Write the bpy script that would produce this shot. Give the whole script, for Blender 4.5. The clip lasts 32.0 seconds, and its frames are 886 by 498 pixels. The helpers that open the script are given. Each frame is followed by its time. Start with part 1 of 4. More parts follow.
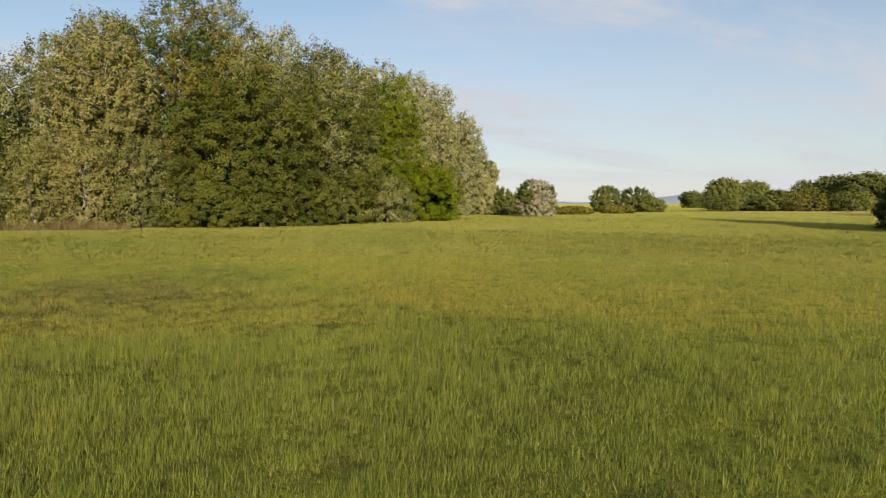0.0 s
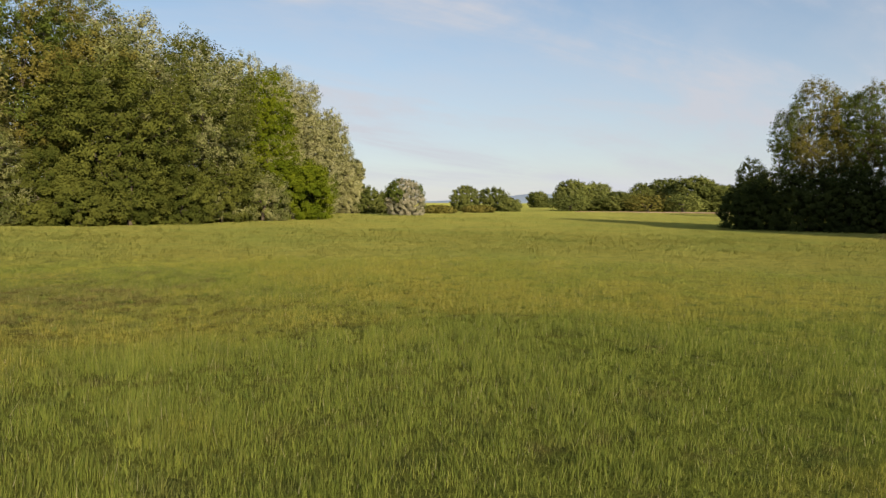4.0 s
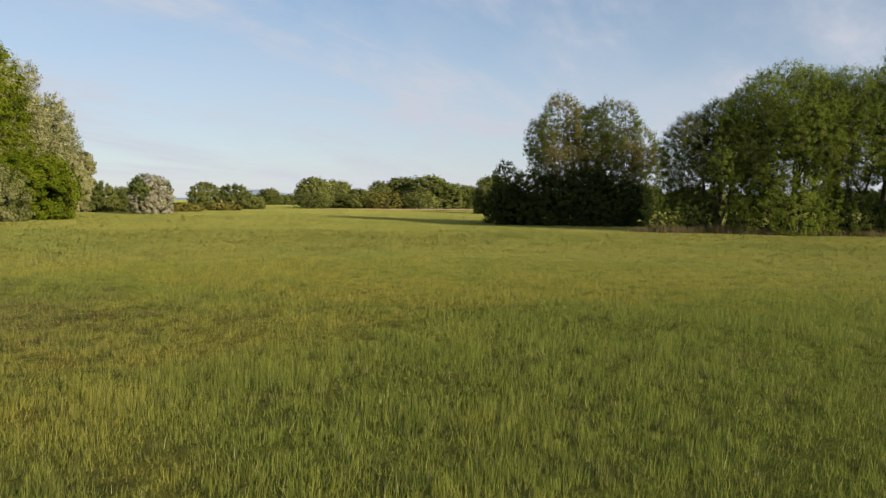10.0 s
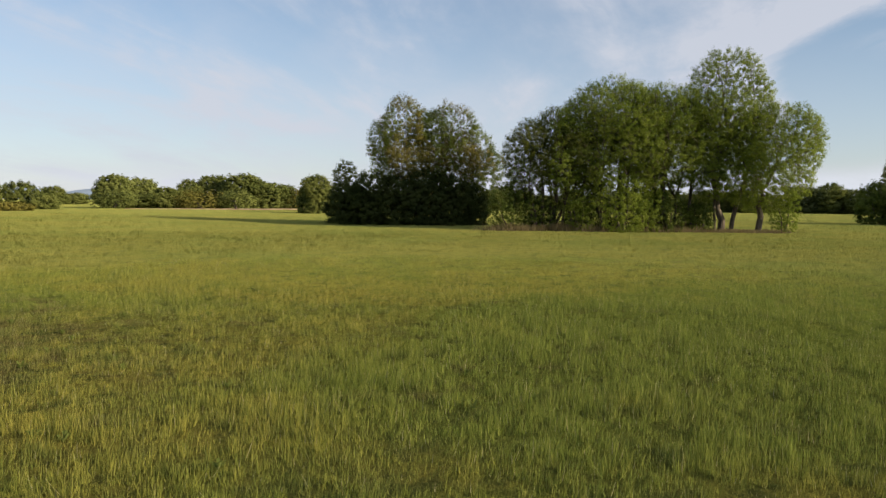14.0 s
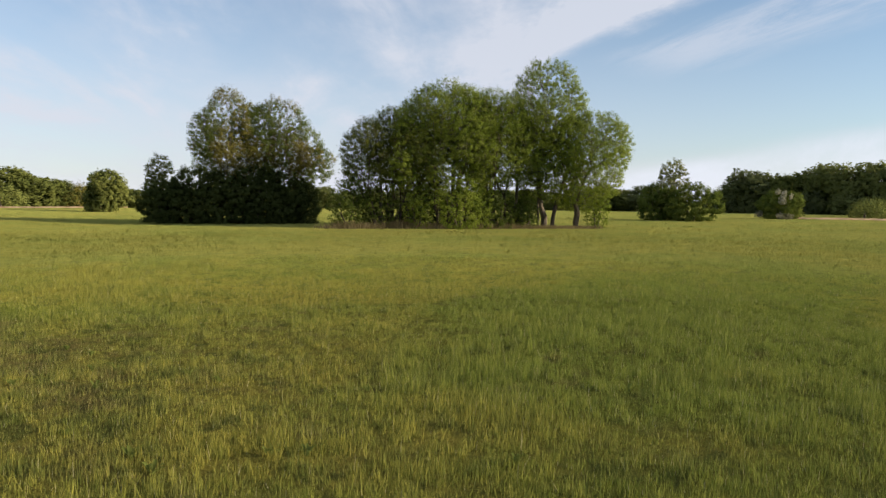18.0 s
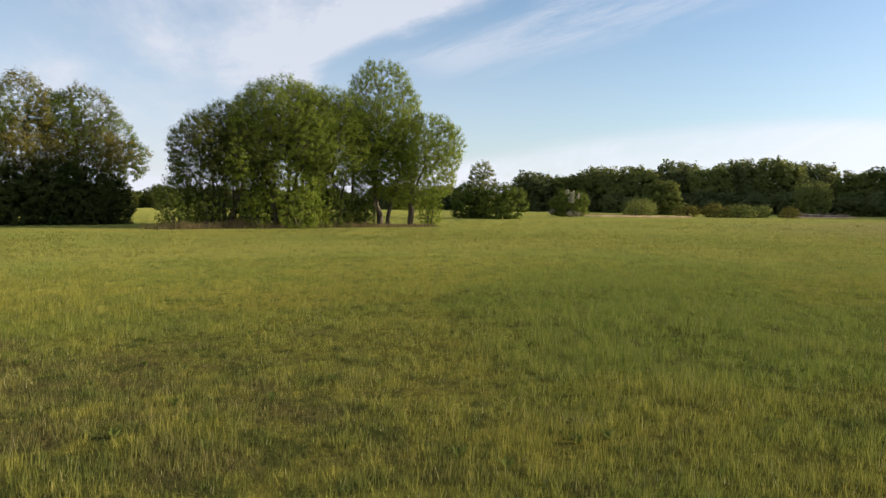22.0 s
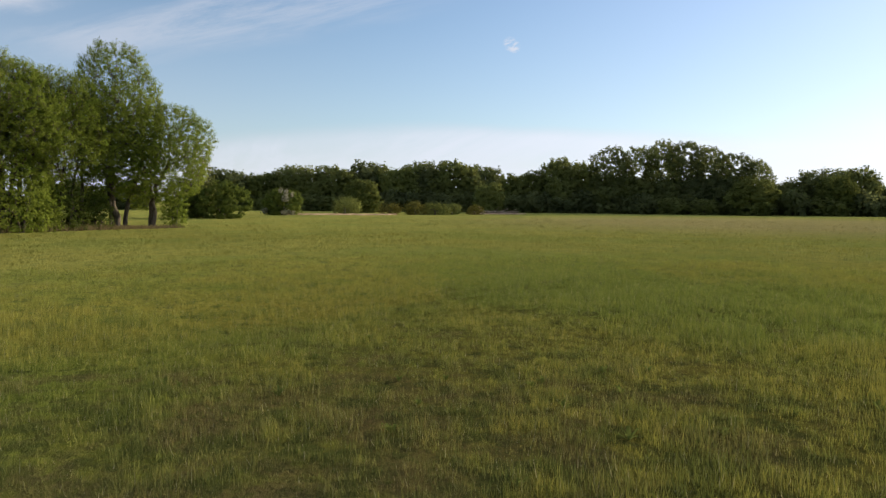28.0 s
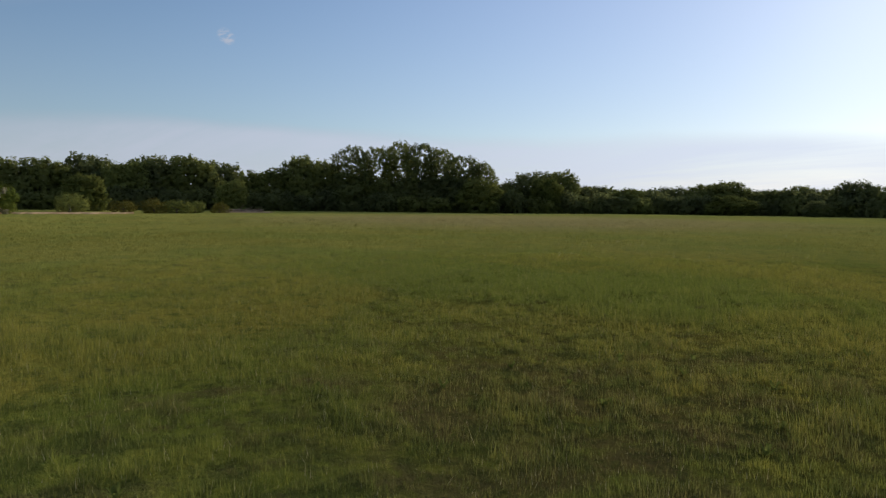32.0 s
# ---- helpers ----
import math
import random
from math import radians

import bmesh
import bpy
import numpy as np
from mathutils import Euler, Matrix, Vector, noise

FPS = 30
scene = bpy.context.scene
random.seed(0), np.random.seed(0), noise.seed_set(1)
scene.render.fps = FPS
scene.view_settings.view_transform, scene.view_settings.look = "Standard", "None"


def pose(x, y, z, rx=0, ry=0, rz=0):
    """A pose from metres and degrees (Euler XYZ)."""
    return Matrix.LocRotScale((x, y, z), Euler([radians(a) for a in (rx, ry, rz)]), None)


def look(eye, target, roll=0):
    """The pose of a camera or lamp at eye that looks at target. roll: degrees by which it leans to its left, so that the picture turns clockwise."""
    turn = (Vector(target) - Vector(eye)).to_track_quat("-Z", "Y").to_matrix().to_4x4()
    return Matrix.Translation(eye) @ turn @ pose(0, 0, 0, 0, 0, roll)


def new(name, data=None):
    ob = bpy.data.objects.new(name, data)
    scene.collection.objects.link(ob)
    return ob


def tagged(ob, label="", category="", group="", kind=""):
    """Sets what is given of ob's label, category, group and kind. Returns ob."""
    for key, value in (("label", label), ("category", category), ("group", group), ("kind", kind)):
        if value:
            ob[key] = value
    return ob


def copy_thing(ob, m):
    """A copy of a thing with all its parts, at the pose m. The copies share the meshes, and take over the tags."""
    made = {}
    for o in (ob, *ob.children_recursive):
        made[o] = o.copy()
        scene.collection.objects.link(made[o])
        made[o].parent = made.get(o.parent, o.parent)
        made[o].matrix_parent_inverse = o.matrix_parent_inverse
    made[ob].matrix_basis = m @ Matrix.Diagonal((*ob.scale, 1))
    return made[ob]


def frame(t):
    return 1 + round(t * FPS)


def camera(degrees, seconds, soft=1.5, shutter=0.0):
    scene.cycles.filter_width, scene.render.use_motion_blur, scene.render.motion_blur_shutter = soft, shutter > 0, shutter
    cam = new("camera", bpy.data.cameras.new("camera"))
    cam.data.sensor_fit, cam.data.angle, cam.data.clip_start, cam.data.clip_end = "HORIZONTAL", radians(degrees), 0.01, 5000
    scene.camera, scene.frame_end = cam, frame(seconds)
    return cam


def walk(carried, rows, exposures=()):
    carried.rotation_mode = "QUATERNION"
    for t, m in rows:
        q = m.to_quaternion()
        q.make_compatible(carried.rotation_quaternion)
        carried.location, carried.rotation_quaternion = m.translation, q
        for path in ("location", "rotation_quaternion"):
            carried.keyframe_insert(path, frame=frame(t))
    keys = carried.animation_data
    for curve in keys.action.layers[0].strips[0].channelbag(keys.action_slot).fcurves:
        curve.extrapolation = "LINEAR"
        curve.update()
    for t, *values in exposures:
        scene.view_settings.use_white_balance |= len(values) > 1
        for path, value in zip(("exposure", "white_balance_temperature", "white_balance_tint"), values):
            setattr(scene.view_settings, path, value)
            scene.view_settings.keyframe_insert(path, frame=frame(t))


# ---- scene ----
cam = camera(63.6, 32.0, 1.35)
PATH = [
    (0, (5.154, -16.649, 2.795), (4.554, -14.745, 2.670), -0.26),
    (0.5, (4.704, -17.029, 2.813), (4.141, -15.114, 2.687), -0.14),
    (1, (4.265, -17.309, 2.828), (3.746, -15.381, 2.702), -0.04),
    (1.5, (3.825, -17.518, 2.842), (3.348, -15.580, 2.714), 0.04),
    (2, (3.376, -17.675, 2.853), (2.945, -15.726, 2.723), 0.10),
    (2.5, (2.912, -17.797, 2.863), (2.539, -15.836, 2.733), 0.15),
    (3, (2.429, -17.896, 2.872), (2.119, -15.925, 2.742), 0.19),
    (3.5, (1.925, -17.979, 2.880), (1.678, -15.999, 2.750), 0.22),
    (5.5, (-0.295, -18.237, 2.905), (-0.285, -16.241, 2.775), 0.27),
    (6, (-0.892, -18.287, 2.911), (-0.817, -16.293, 2.780), 0.27),
    (6.5, (-1.501, -18.329, 2.916), (-1.362, -16.338, 2.785), 0.27),
    (7, (-2.120, -18.361, 2.922), (-1.916, -16.376, 2.790), 0.26),
    (7.5, (-2.745, -18.380, 2.927), (-2.476, -16.402, 2.796), 0.26),
    (8, (-3.375, -18.385, 2.932), (-3.043, -16.417, 2.800), 0.26),
    (8.5, (-4.007, -18.372, 2.937), (-3.611, -16.416, 2.804), 0.26),
    (9, (-4.639, -18.339, 2.942), (-4.180, -16.397, 2.810), 0.25),
    (9.5, (-5.270, -18.285, 2.947), (-4.748, -16.359, 2.813), 0.25),
    (10, (-5.898, -18.207, 2.951), (-5.313, -16.300, 2.816), 0.25),
    (10.5, (-6.523, -18.104, 2.955), (-5.877, -16.216, 2.819), 0.26),
    (11, (-7.143, -17.975, 2.959), (-6.434, -16.110, 2.824), 0.26),
    (11.5, (-7.758, -17.819, 2.963), (-6.988, -15.978, 2.827), 0.27),
    (12, (-8.368, -17.636, 2.966), (-7.536, -15.822, 2.830), 0.28),
    (12.5, (-8.972, -17.424, 2.968), (-8.077, -15.640, 2.832), 0.29),
    (13, (-9.570, -17.184, 2.970), (-8.614, -15.433, 2.834), 0.30),
    (13.5, (-10.161, -16.916, 2.972), (-9.143, -15.200, 2.836), 0.32),
    (14, (-10.747, -16.620, 2.973), (-9.667, -14.942, 2.839), 0.33),
    (14.5, (-11.327, -16.296, 2.973), (-10.184, -14.660, 2.838), 0.35),
    (16.5, (-13.578, -14.731, 2.968), (-12.209, -13.279, 2.831), 0.43),
    (17, (-14.121, -14.274, 2.966), (-12.700, -12.873, 2.829), 0.45),
    (17.5, (-14.655, -13.791, 2.963), (-13.182, -12.446, 2.827), 0.47),
    (18, (-15.179, -13.283, 2.959), (-13.655, -11.995, 2.823), 0.48),
    (18.5, (-15.690, -12.750, 2.955), (-14.118, -11.520, 2.819), 0.50),
    (19, (-16.189, -12.192, 2.950), (-14.572, -11.023, 2.815), 0.52),
    (19.5, (-16.672, -11.609, 2.946), (-15.011, -10.503, 2.811), 0.53),
    (20, (-17.139, -11.002, 2.941), (-15.438, -9.959, 2.806), 0.54),
    (20.5, (-17.586, -10.370, 2.935), (-15.846, -9.393, 2.800), 0.56),
    (21, (-18.013, -9.714, 2.930), (-16.238, -8.803, 2.795), 0.56),
    (21.5, (-18.417, -9.034, 2.925), (-16.608, -8.192, 2.791), 0.57),
    (22, (-18.796, -8.331, 2.919), (-16.956, -7.558, 2.785), 0.57),
    (22.5, (-19.147, -7.606, 2.914), (-17.279, -6.904, 2.780), 0.57),
    (23, (-19.470, -6.859, 2.909), (-17.577, -6.230, 2.775), 0.57),
    (23.5, (-19.762, -6.093, 2.905), (-17.845, -5.538, 2.772), 0.57),
    (24, (-20.023, -5.307, 2.900), (-18.086, -4.826, 2.767), 0.56),
    (24.5, (-20.249, -4.505, 2.896), (-18.295, -4.099, 2.762), 0.56),
    (25, (-20.442, -3.688, 2.893), (-18.474, -3.357, 2.760), 0.55),
    (25.5, (-20.600, -2.858, 2.890), (-18.620, -2.603, 2.756), 0.54),
    (27.5, (-20.893, 0.526, 2.883), (-18.898, 0.475, 2.752), 0.49),
    (28, (-20.888, 1.373, 2.882), (-18.897, 1.246, 2.752), 0.49),
    (28.5, (-20.854, 2.216, 2.882), (-18.869, 2.010, 2.752), 0.48),
    (29, (-20.797, 3.051, 2.881), (-18.821, 2.768, 2.752), 0.48),
    (29.5, (-20.717, 3.877, 2.880), (-18.753, 3.519, 2.752), 0.49),
    (30, (-20.620, 4.693, 2.879), (-18.671, 4.259, 2.751), 0.50),
    (30.5, (-20.508, 5.501, 2.878), (-18.583, 4.974, 2.751), 0.52),
    (31, (-20.385, 6.303, 2.875), (-18.495, 5.661, 2.747), 0.55),
    (31.5, (-20.255, 7.104, 2.871), (-18.408, 6.347, 2.742), 0.60),
    (32, (-20.120, 7.913, 2.865), (-18.322, 7.047, 2.737), 0.66),
]
EXPOSURES = [(0, 0.70, 6850, 10), (6, 0.66, 6600, 10), (9, 0.66, 6500, 10), (14, 0.74, 6500, 10), (19, 0.94, 6500, 10), (23, 1.00, 6500, 10), (25, 0.98, 6500, 10),
             (28, 0.78, 6400, 10), (30, 0.52, 6300, 10), (31, 0.38, 6200, 10), (32, 0.14, 6050, 10)]
walk(cam, [(t, look(eye, target, roll)) for t, eye, target, roll in PATH], EXPOSURES)

# ---- light ----
SUN = Vector((0.463, -0.833, 0.302)).normalized()
world = bpy.data.worlds.new("world")
scene.world = world
world.use_nodes = True
wn, wl = world.node_tree.nodes, world.node_tree.links
wn.clear()


def wmath(op, a, b=None, clamp=False):
    n = wn.new("ShaderNodeMath")
    n.operation, n.use_clamp = op, clamp
    for i, v in enumerate((a, b)):
        if v is None:
            continue
        if isinstance(v, (int, float)):
            n.inputs[i].default_value = v
        else:
            wl.new(v, n.inputs[i])
    return n.outputs[0]


def wramp(value, lo, hi, to0=0.0, to1=1.0):
    n = wn.new("ShaderNodeMapRange")
    n.interpolation_type = "SMOOTHSTEP"
    for i, v in zip((1, 2, 3, 4), (lo, hi, to0, to1)):
        n.inputs[i].default_value = v
    wl.new(value, n.inputs[0])
    return n.outputs[0]


def wdot(vec, d):
    n = wn.new("ShaderNodeVectorMath")
    n.operation = "DOT_PRODUCT"
    wl.new(vec, n.inputs[0])
    n.inputs[1].default_value = d
    return n.outputs["Value"]


sky = wn.new("ShaderNodeTexSky")
sky.sky_type, sky.sun_disc = "NISHITA", False
sky.sun_elevation, sky.sun_rotation = radians(17.6), radians(150.9)
sky.air_density, sky.dust_density, sky.ozone_density = 1.0, 0.18, 2.0
coord = wn.new("ShaderNodeTexCoord")
way = coord.outputs["Generated"]
split = wn.new("ShaderNodeSeparateXYZ")
wl.new(way, split.inputs[0])
up = wmath("MAXIMUM", split.outputs[2], 0.0)
lift = wmath("ADD", up, 0.17)
flat = wn.new("ShaderNodeCombineXYZ")
wl.new(wmath("DIVIDE", split.outputs[0], lift), flat.inputs[0])
wl.new(wmath("DIVIDE", split.outputs[1], lift), flat.inputs[1])


def cloud_noise(scale, detail, rough, stretch, turn, shift):
    m = wn.new("ShaderNodeMapping")
    m.inputs["Rotation"].default_value = (0, 0, radians(turn))
    m.vector_type = "TEXTURE"
    m.inputs["Scale"].default_value = (1 / stretch, 1, 1)
    m.inputs["Location"].default_value = (shift, shift * 0.6, 0)
    wl.new(flat.outputs[0], m.inputs[0])
    n = wn.new("ShaderNodeTexNoise")
    n.inputs["Scale"].default_value, n.inputs["Detail"].default_value = scale, detail
    n.inputs["Roughness"].default_value, n.inputs["Distortion"].default_value = rough, 0.4
    wl.new(m.outputs[0], n.inputs["Vector"])
    return n.outputs["Fac"]


# a cirrus sheet to the north and east with one clean edge, a feathered streak beside it, clear blue to the south-east with a low bank over the horizon
across = wdot(flat.outputs[0], (0.94, -0.335, 0.0))
along_edge = wdot(flat.outputs[0], (0.335, 0.94, 0.0))
sheet_noise = cloud_noise(0.55, 6, 0.55, 0.45, 35, 3.1)
sheet = wramp(sheet_noise, 0.28, 0.54)
wisps = wramp(cloud_noise(1.5, 8, 0.58, 0.35, 40, 7.7), 0.43, 0.62)
ripple = cloud_noise(1.6, 7, 0.62, 0.5, 70, 9.3)
side = wmath("ADD", across, wmath("ADD", wmath("MULTIPLY", wmath("SUBTRACT", ripple, 0.5), 0.34), wmath("MULTIPLY", wmath("SUBTRACT", cloud_noise(7.0, 6, 0.65, 0.35, 70, 1.9), 0.5), 0.12)))
side = wmath("SUBTRACT", side, wramp(along_edge, 2.0, 3.2, 0.0, 0.75))
clear = wramp(side, 1.56, 1.74, 1.0, 0.0)
rim = wmath("MULTIPLY", wramp(side, 0.9, 1.6), clear)
feather = wramp(cloud_noise(5.0, 9, 0.68, 0.30, 62, 6.1), 0.30, 0.62)
streak = wmath("MULTIPLY", wmath("MULTIPLY", wramp(side, 1.78, 1.92), wramp(side, 2.02, 2.30, 1.0, 0.0)), wmath("MULTIPLY", wramp(along_edge, 0.45, 1.0), wramp(along_edge, 1.75, 2.15, 1.0, 0.0)))
streak = wmath("MULTIPLY", streak, wmath("MULTIPLY", feather, 0.62))
bank_noise = cloud_noise(0.30, 5, 0.5, 0.8, 60, 1.3)
edge = wmath("SUBTRACT", split.outputs[2], wmath("MULTIPLY", wmath("SUBTRACT", bank_noise, 0.5), 0.10))
edge = wmath("ADD", edge, wramp(wdot(way, (0.906, -0.423, 0.0)), 0.55, 0.97, 0.045, -0.01))
bank = wmath("MULTIPLY", wramp(edge, 0.066, 0.094, 1.0, 0.0), wramp(wdot(way, (0.906, -0.423, 0.0)), 0.1, 0.7, 0.45, 1.0))
bank = wmath("MULTIPLY", bank, wramp(cloud_noise(1.1, 7, 0.62, 0.3, 20, 4.4), 0.32, 0.58, 0.6, 1.0))
puff_way = Vector((0.966, -0.149, 0.213)).normalized()
puff_low = (puff_way + Vector((0.0, -0.006, -0.004))).normalized()
puff_at = wmath("MAXIMUM", wramp(wdot(way, tuple(puff_way)), math.cos(radians(0.6)), math.cos(radians(0.15))), wramp(wdot(way, tuple(puff_low)), math.cos(radians(0.55)), math.cos(radians(0.2))))
puff = wmath("MULTIPLY", puff_at, wramp(cloud_noise(22.0, 6, 0.65, 0.8, 20, 2.2), 0.42, 0.60))
veil = wmath("ADD", wmath("MULTIPLY", sheet, 0.48), wmath("ADD", wmath("MULTIPLY", wisps, 0.75), wmath("MULTIPLY", rim, 0.58)))
mottle = wramp(cloud_noise(1.1, 7, 0.62, 0.6, 55, 5.9), 0.36, 0.62, 0.35, 1.25)
veil = wmath("MULTIPLY", wmath("MULTIPLY", wmath("MULTIPLY", veil, mottle), wramp(split.outputs[2], 0.0, 0.12, 0.6, 1.0)), clear)
veil = wmath("MULTIPLY", veil, wramp(wdot(way, (-0.45, 0.893, 0.0)), 0.3, 0.95, 1.0, 0.85))
cover = wmath("MULTIPLY", wmath("ADD", wmath("MAXIMUM", wmath("MAXIMUM", veil, streak), puff), bank, clamp=True), 0.85)
haze = wmath("MULTIPLY", wramp(split.outputs[2], 0.0, 0.38, 1.0, 0.0), wramp(wdot(way, (0.469, -0.883, 0.0)), -0.2, 0.5, 0.60, 0.32))
glow = wmath("POWER", wmath("MAXIMUM", wdot(way, tuple(SUN)), 0.0), 4.0)

SKY = 0.076
scaled = wn.new("ShaderNodeMix")
scaled.data_type, scaled.blend_type = "RGBA", "MULTIPLY"
scaled.inputs["Factor"].default_value = 1.0
wl.new(sky.outputs[0], scaled.inputs[6])
scaled.inputs[7].default_value = (SKY * 0.95, SKY * 1.02, SKY * 1.06, 1)
bright = wmath("ADD", wmath("ADD", 0.395, wmath("MULTIPLY", bank, 0.07)), wmath("MULTIPLY", glow, 0.24))
white = wn.new("ShaderNodeCombineColor")
wl.new(wmath("MULTIPLY", bright, 0.96), white.inputs[0])
wl.new(wmath("MULTIPLY", bright, 1.0), white.inputs[1])
wl.new(wmath("MULTIPLY", bright, 1.12), white.inputs[2])
misty = wn.new("ShaderNodeMix")
misty.data_type = "RGBA"
wl.new(haze, misty.inputs["Factor"])
wl.new(scaled.outputs[2], misty.inputs[6])
misty.inputs[7].default_value = (0.358, 0.372, 0.44, 1)
aureole = wn.new("ShaderNodeMix")
aureole.data_type, aureole.blend_type = "RGBA", "ADD"
wl.new(glow, aureole.inputs["Factor"])
wl.new(misty.outputs[2], aureole.inputs[6])
aureole.inputs[7].default_value = (0.155, 0.116, 0.140, 1)
mixed = wn.new("ShaderNodeMix")
mixed.data_type = "RGBA"
wl.new(cover, mixed.inputs["Factor"])
wl.new(aureole.outputs[2], mixed.inputs[6])
wl.new(white.outputs[0], mixed.inputs[7])
back = wn.new("ShaderNodeBackground")
wl.new(mixed.outputs[2], back.inputs[0])
wout = wn.new("ShaderNodeOutputWorld")
wl.new(back.outputs[0], wout.inputs[0])

lamp = bpy.data.lights.new("sun", "SUN")
lamp.energy, lamp.angle, lamp.color = 5.0, radians(0.53), (1.0, 0.82, 0.57)
sun = new("sun", lamp)
sun.matrix_world = look(SUN * 100, (0, 0, 0))

# ---- materials ----


class Nodes:
    """A small helper that wires one node material."""

    def __init__(self, name):
        self.mat = bpy.data.materials.new(name)
        self.mat.use_nodes = True
        self.tree = self.mat.node_tree
        self.tree.nodes.clear()
        self.out = self.tree.nodes.new("ShaderNodeOutputMaterial")

    def add(self, kind, links=None, **values):
        n = self.tree.nodes.new(kind)
        for key, value in values.items():
            n.inputs[key.replace("_", " ")].default_value = value
        for key, value in (links or {}).items():
            self.tree.links.new(value, n.inputs[key])
        return n

    def place(self):
        return self.tree.nodes.new("ShaderNodeTexCoord").outputs["Object"]

    def spot(self):
        return self.tree.nodes.new("ShaderNodeNewGeometry").outputs["Position"]

    def island(self):
        return self.tree.nodes.new("ShaderNodeNewGeometry").outputs["Random Per Island"]

    def noise(self, vector, scale, detail=4, rough=0.55):
        return self.add("ShaderNodeTexNoise", {"Vector": vector}, Scale=scale, Detail=detail, Roughness=rough).outputs["Fac"]

    def ramp(self, value, lo, hi, to0=0.0, to1=1.0):
        n = self.tree.nodes.new("ShaderNodeMapRange")
        n.interpolation_type = "SMOOTHSTEP"
        for i, v in zip((1, 2, 3, 4), (lo, hi, to0, to1)):
            n.inputs[i].default_value = v
        self.tree.links.new(value, n.inputs[0])
        return n.outputs[0]

    def math(self, op, a, b):
        n = self.tree.nodes.new("ShaderNodeMath")
        n.operation = op
        for i, v in enumerate((a, b)):
            if isinstance(v, (int, float)):
                n.inputs[i].default_value = v
            else:
                self.tree.links.new(v, n.inputs[i])
        return n.outputs[0]

    def mix(self, fac, a, b, blend="MIX"):
        n = self.tree.nodes.new("ShaderNodeMix")
        n.data_type, n.blend_type = "RGBA", blend
        for key, v in (("Factor", fac), (6, a), (7, b)):
            if isinstance(v, (int, float)):
                n.inputs[key].default_value = v
            elif isinstance(v, tuple):
                n.inputs[key].default_value = (*v, 1)
            else:
                self.tree.links.new(v, n.inputs[key])
        return n.outputs[2]

    def finish(self, shader):
        self.tree.links.new(shader, self.out.inputs["Surface"])
        return self.mat


def leaf_material(name, dark, light, pale=None, thin=0.38, rough=0.5, patch=0.35, speckle=0.7, vary=None):
    """Leaves: colour from leaf to leaf and from bough to bough, and light that comes through."""
    m = Nodes(name)
    leaf, bough = m.island(), m.ramp(m.noise(m.spot(), patch, 4), 0.32, 0.68)
    colour = m.mix(m.math("ADD", m.math("MULTIPLY", leaf, 0.22), m.math("MULTIPLY", bough, 0.78)), dark, light)
    if pale:
        spray = m.noise(m.spot(), speckle, 3)
        colour = m.mix(m.ramp(m.math("ADD", m.math("MULTIPLY", leaf, 0.12), m.math("MULTIPLY", spray, 1.03)), 0.44, 0.80, 0.0, 0.68), colour, pale)
    if vary:
        # some trees of a wood are fresher than others
        tree = m.tree.nodes.new("ShaderNodeObjectInfo").outputs["Random"]
        colour = m.mix(m.ramp(tree, 0.35, 1.0, 0.0, 0.7), colour, vary)
    face = m.add("ShaderNodeBsdfDiffuse", {"Color": colour}, Roughness=rough)
    through_leaf = m.add("ShaderNodeBsdfTranslucent", {"Color": m.mix(0.5, colour, light)})
    both = m.add("ShaderNodeMixShader", {1: face.outputs[0], 2: through_leaf.outputs[0]})
    both.inputs[0].default_value = thin
    return m.finish(both.outputs[0])


def bark_material(name, dark, light, scale=6.0):
    m = Nodes(name)
    streak = m.add("ShaderNodeMapping", {"Vector": m.place()}, Scale=(1, 1, 0.2)).outputs[0]
    f = m.noise(streak, scale, 6, 0.65)
    colour = m.mix(m.ramp(f, 0.35, 0.65), dark, light)
    bump = m.add("ShaderNodeBump", {"Height": f}, Strength=0.7, Distance=0.05)
    p = m.add("ShaderNodeBsdfPrincipled", {"Base Color": colour, "Normal": bump.outputs[0]}, Roughness=0.9)
    return m.finish(p.outputs[0])


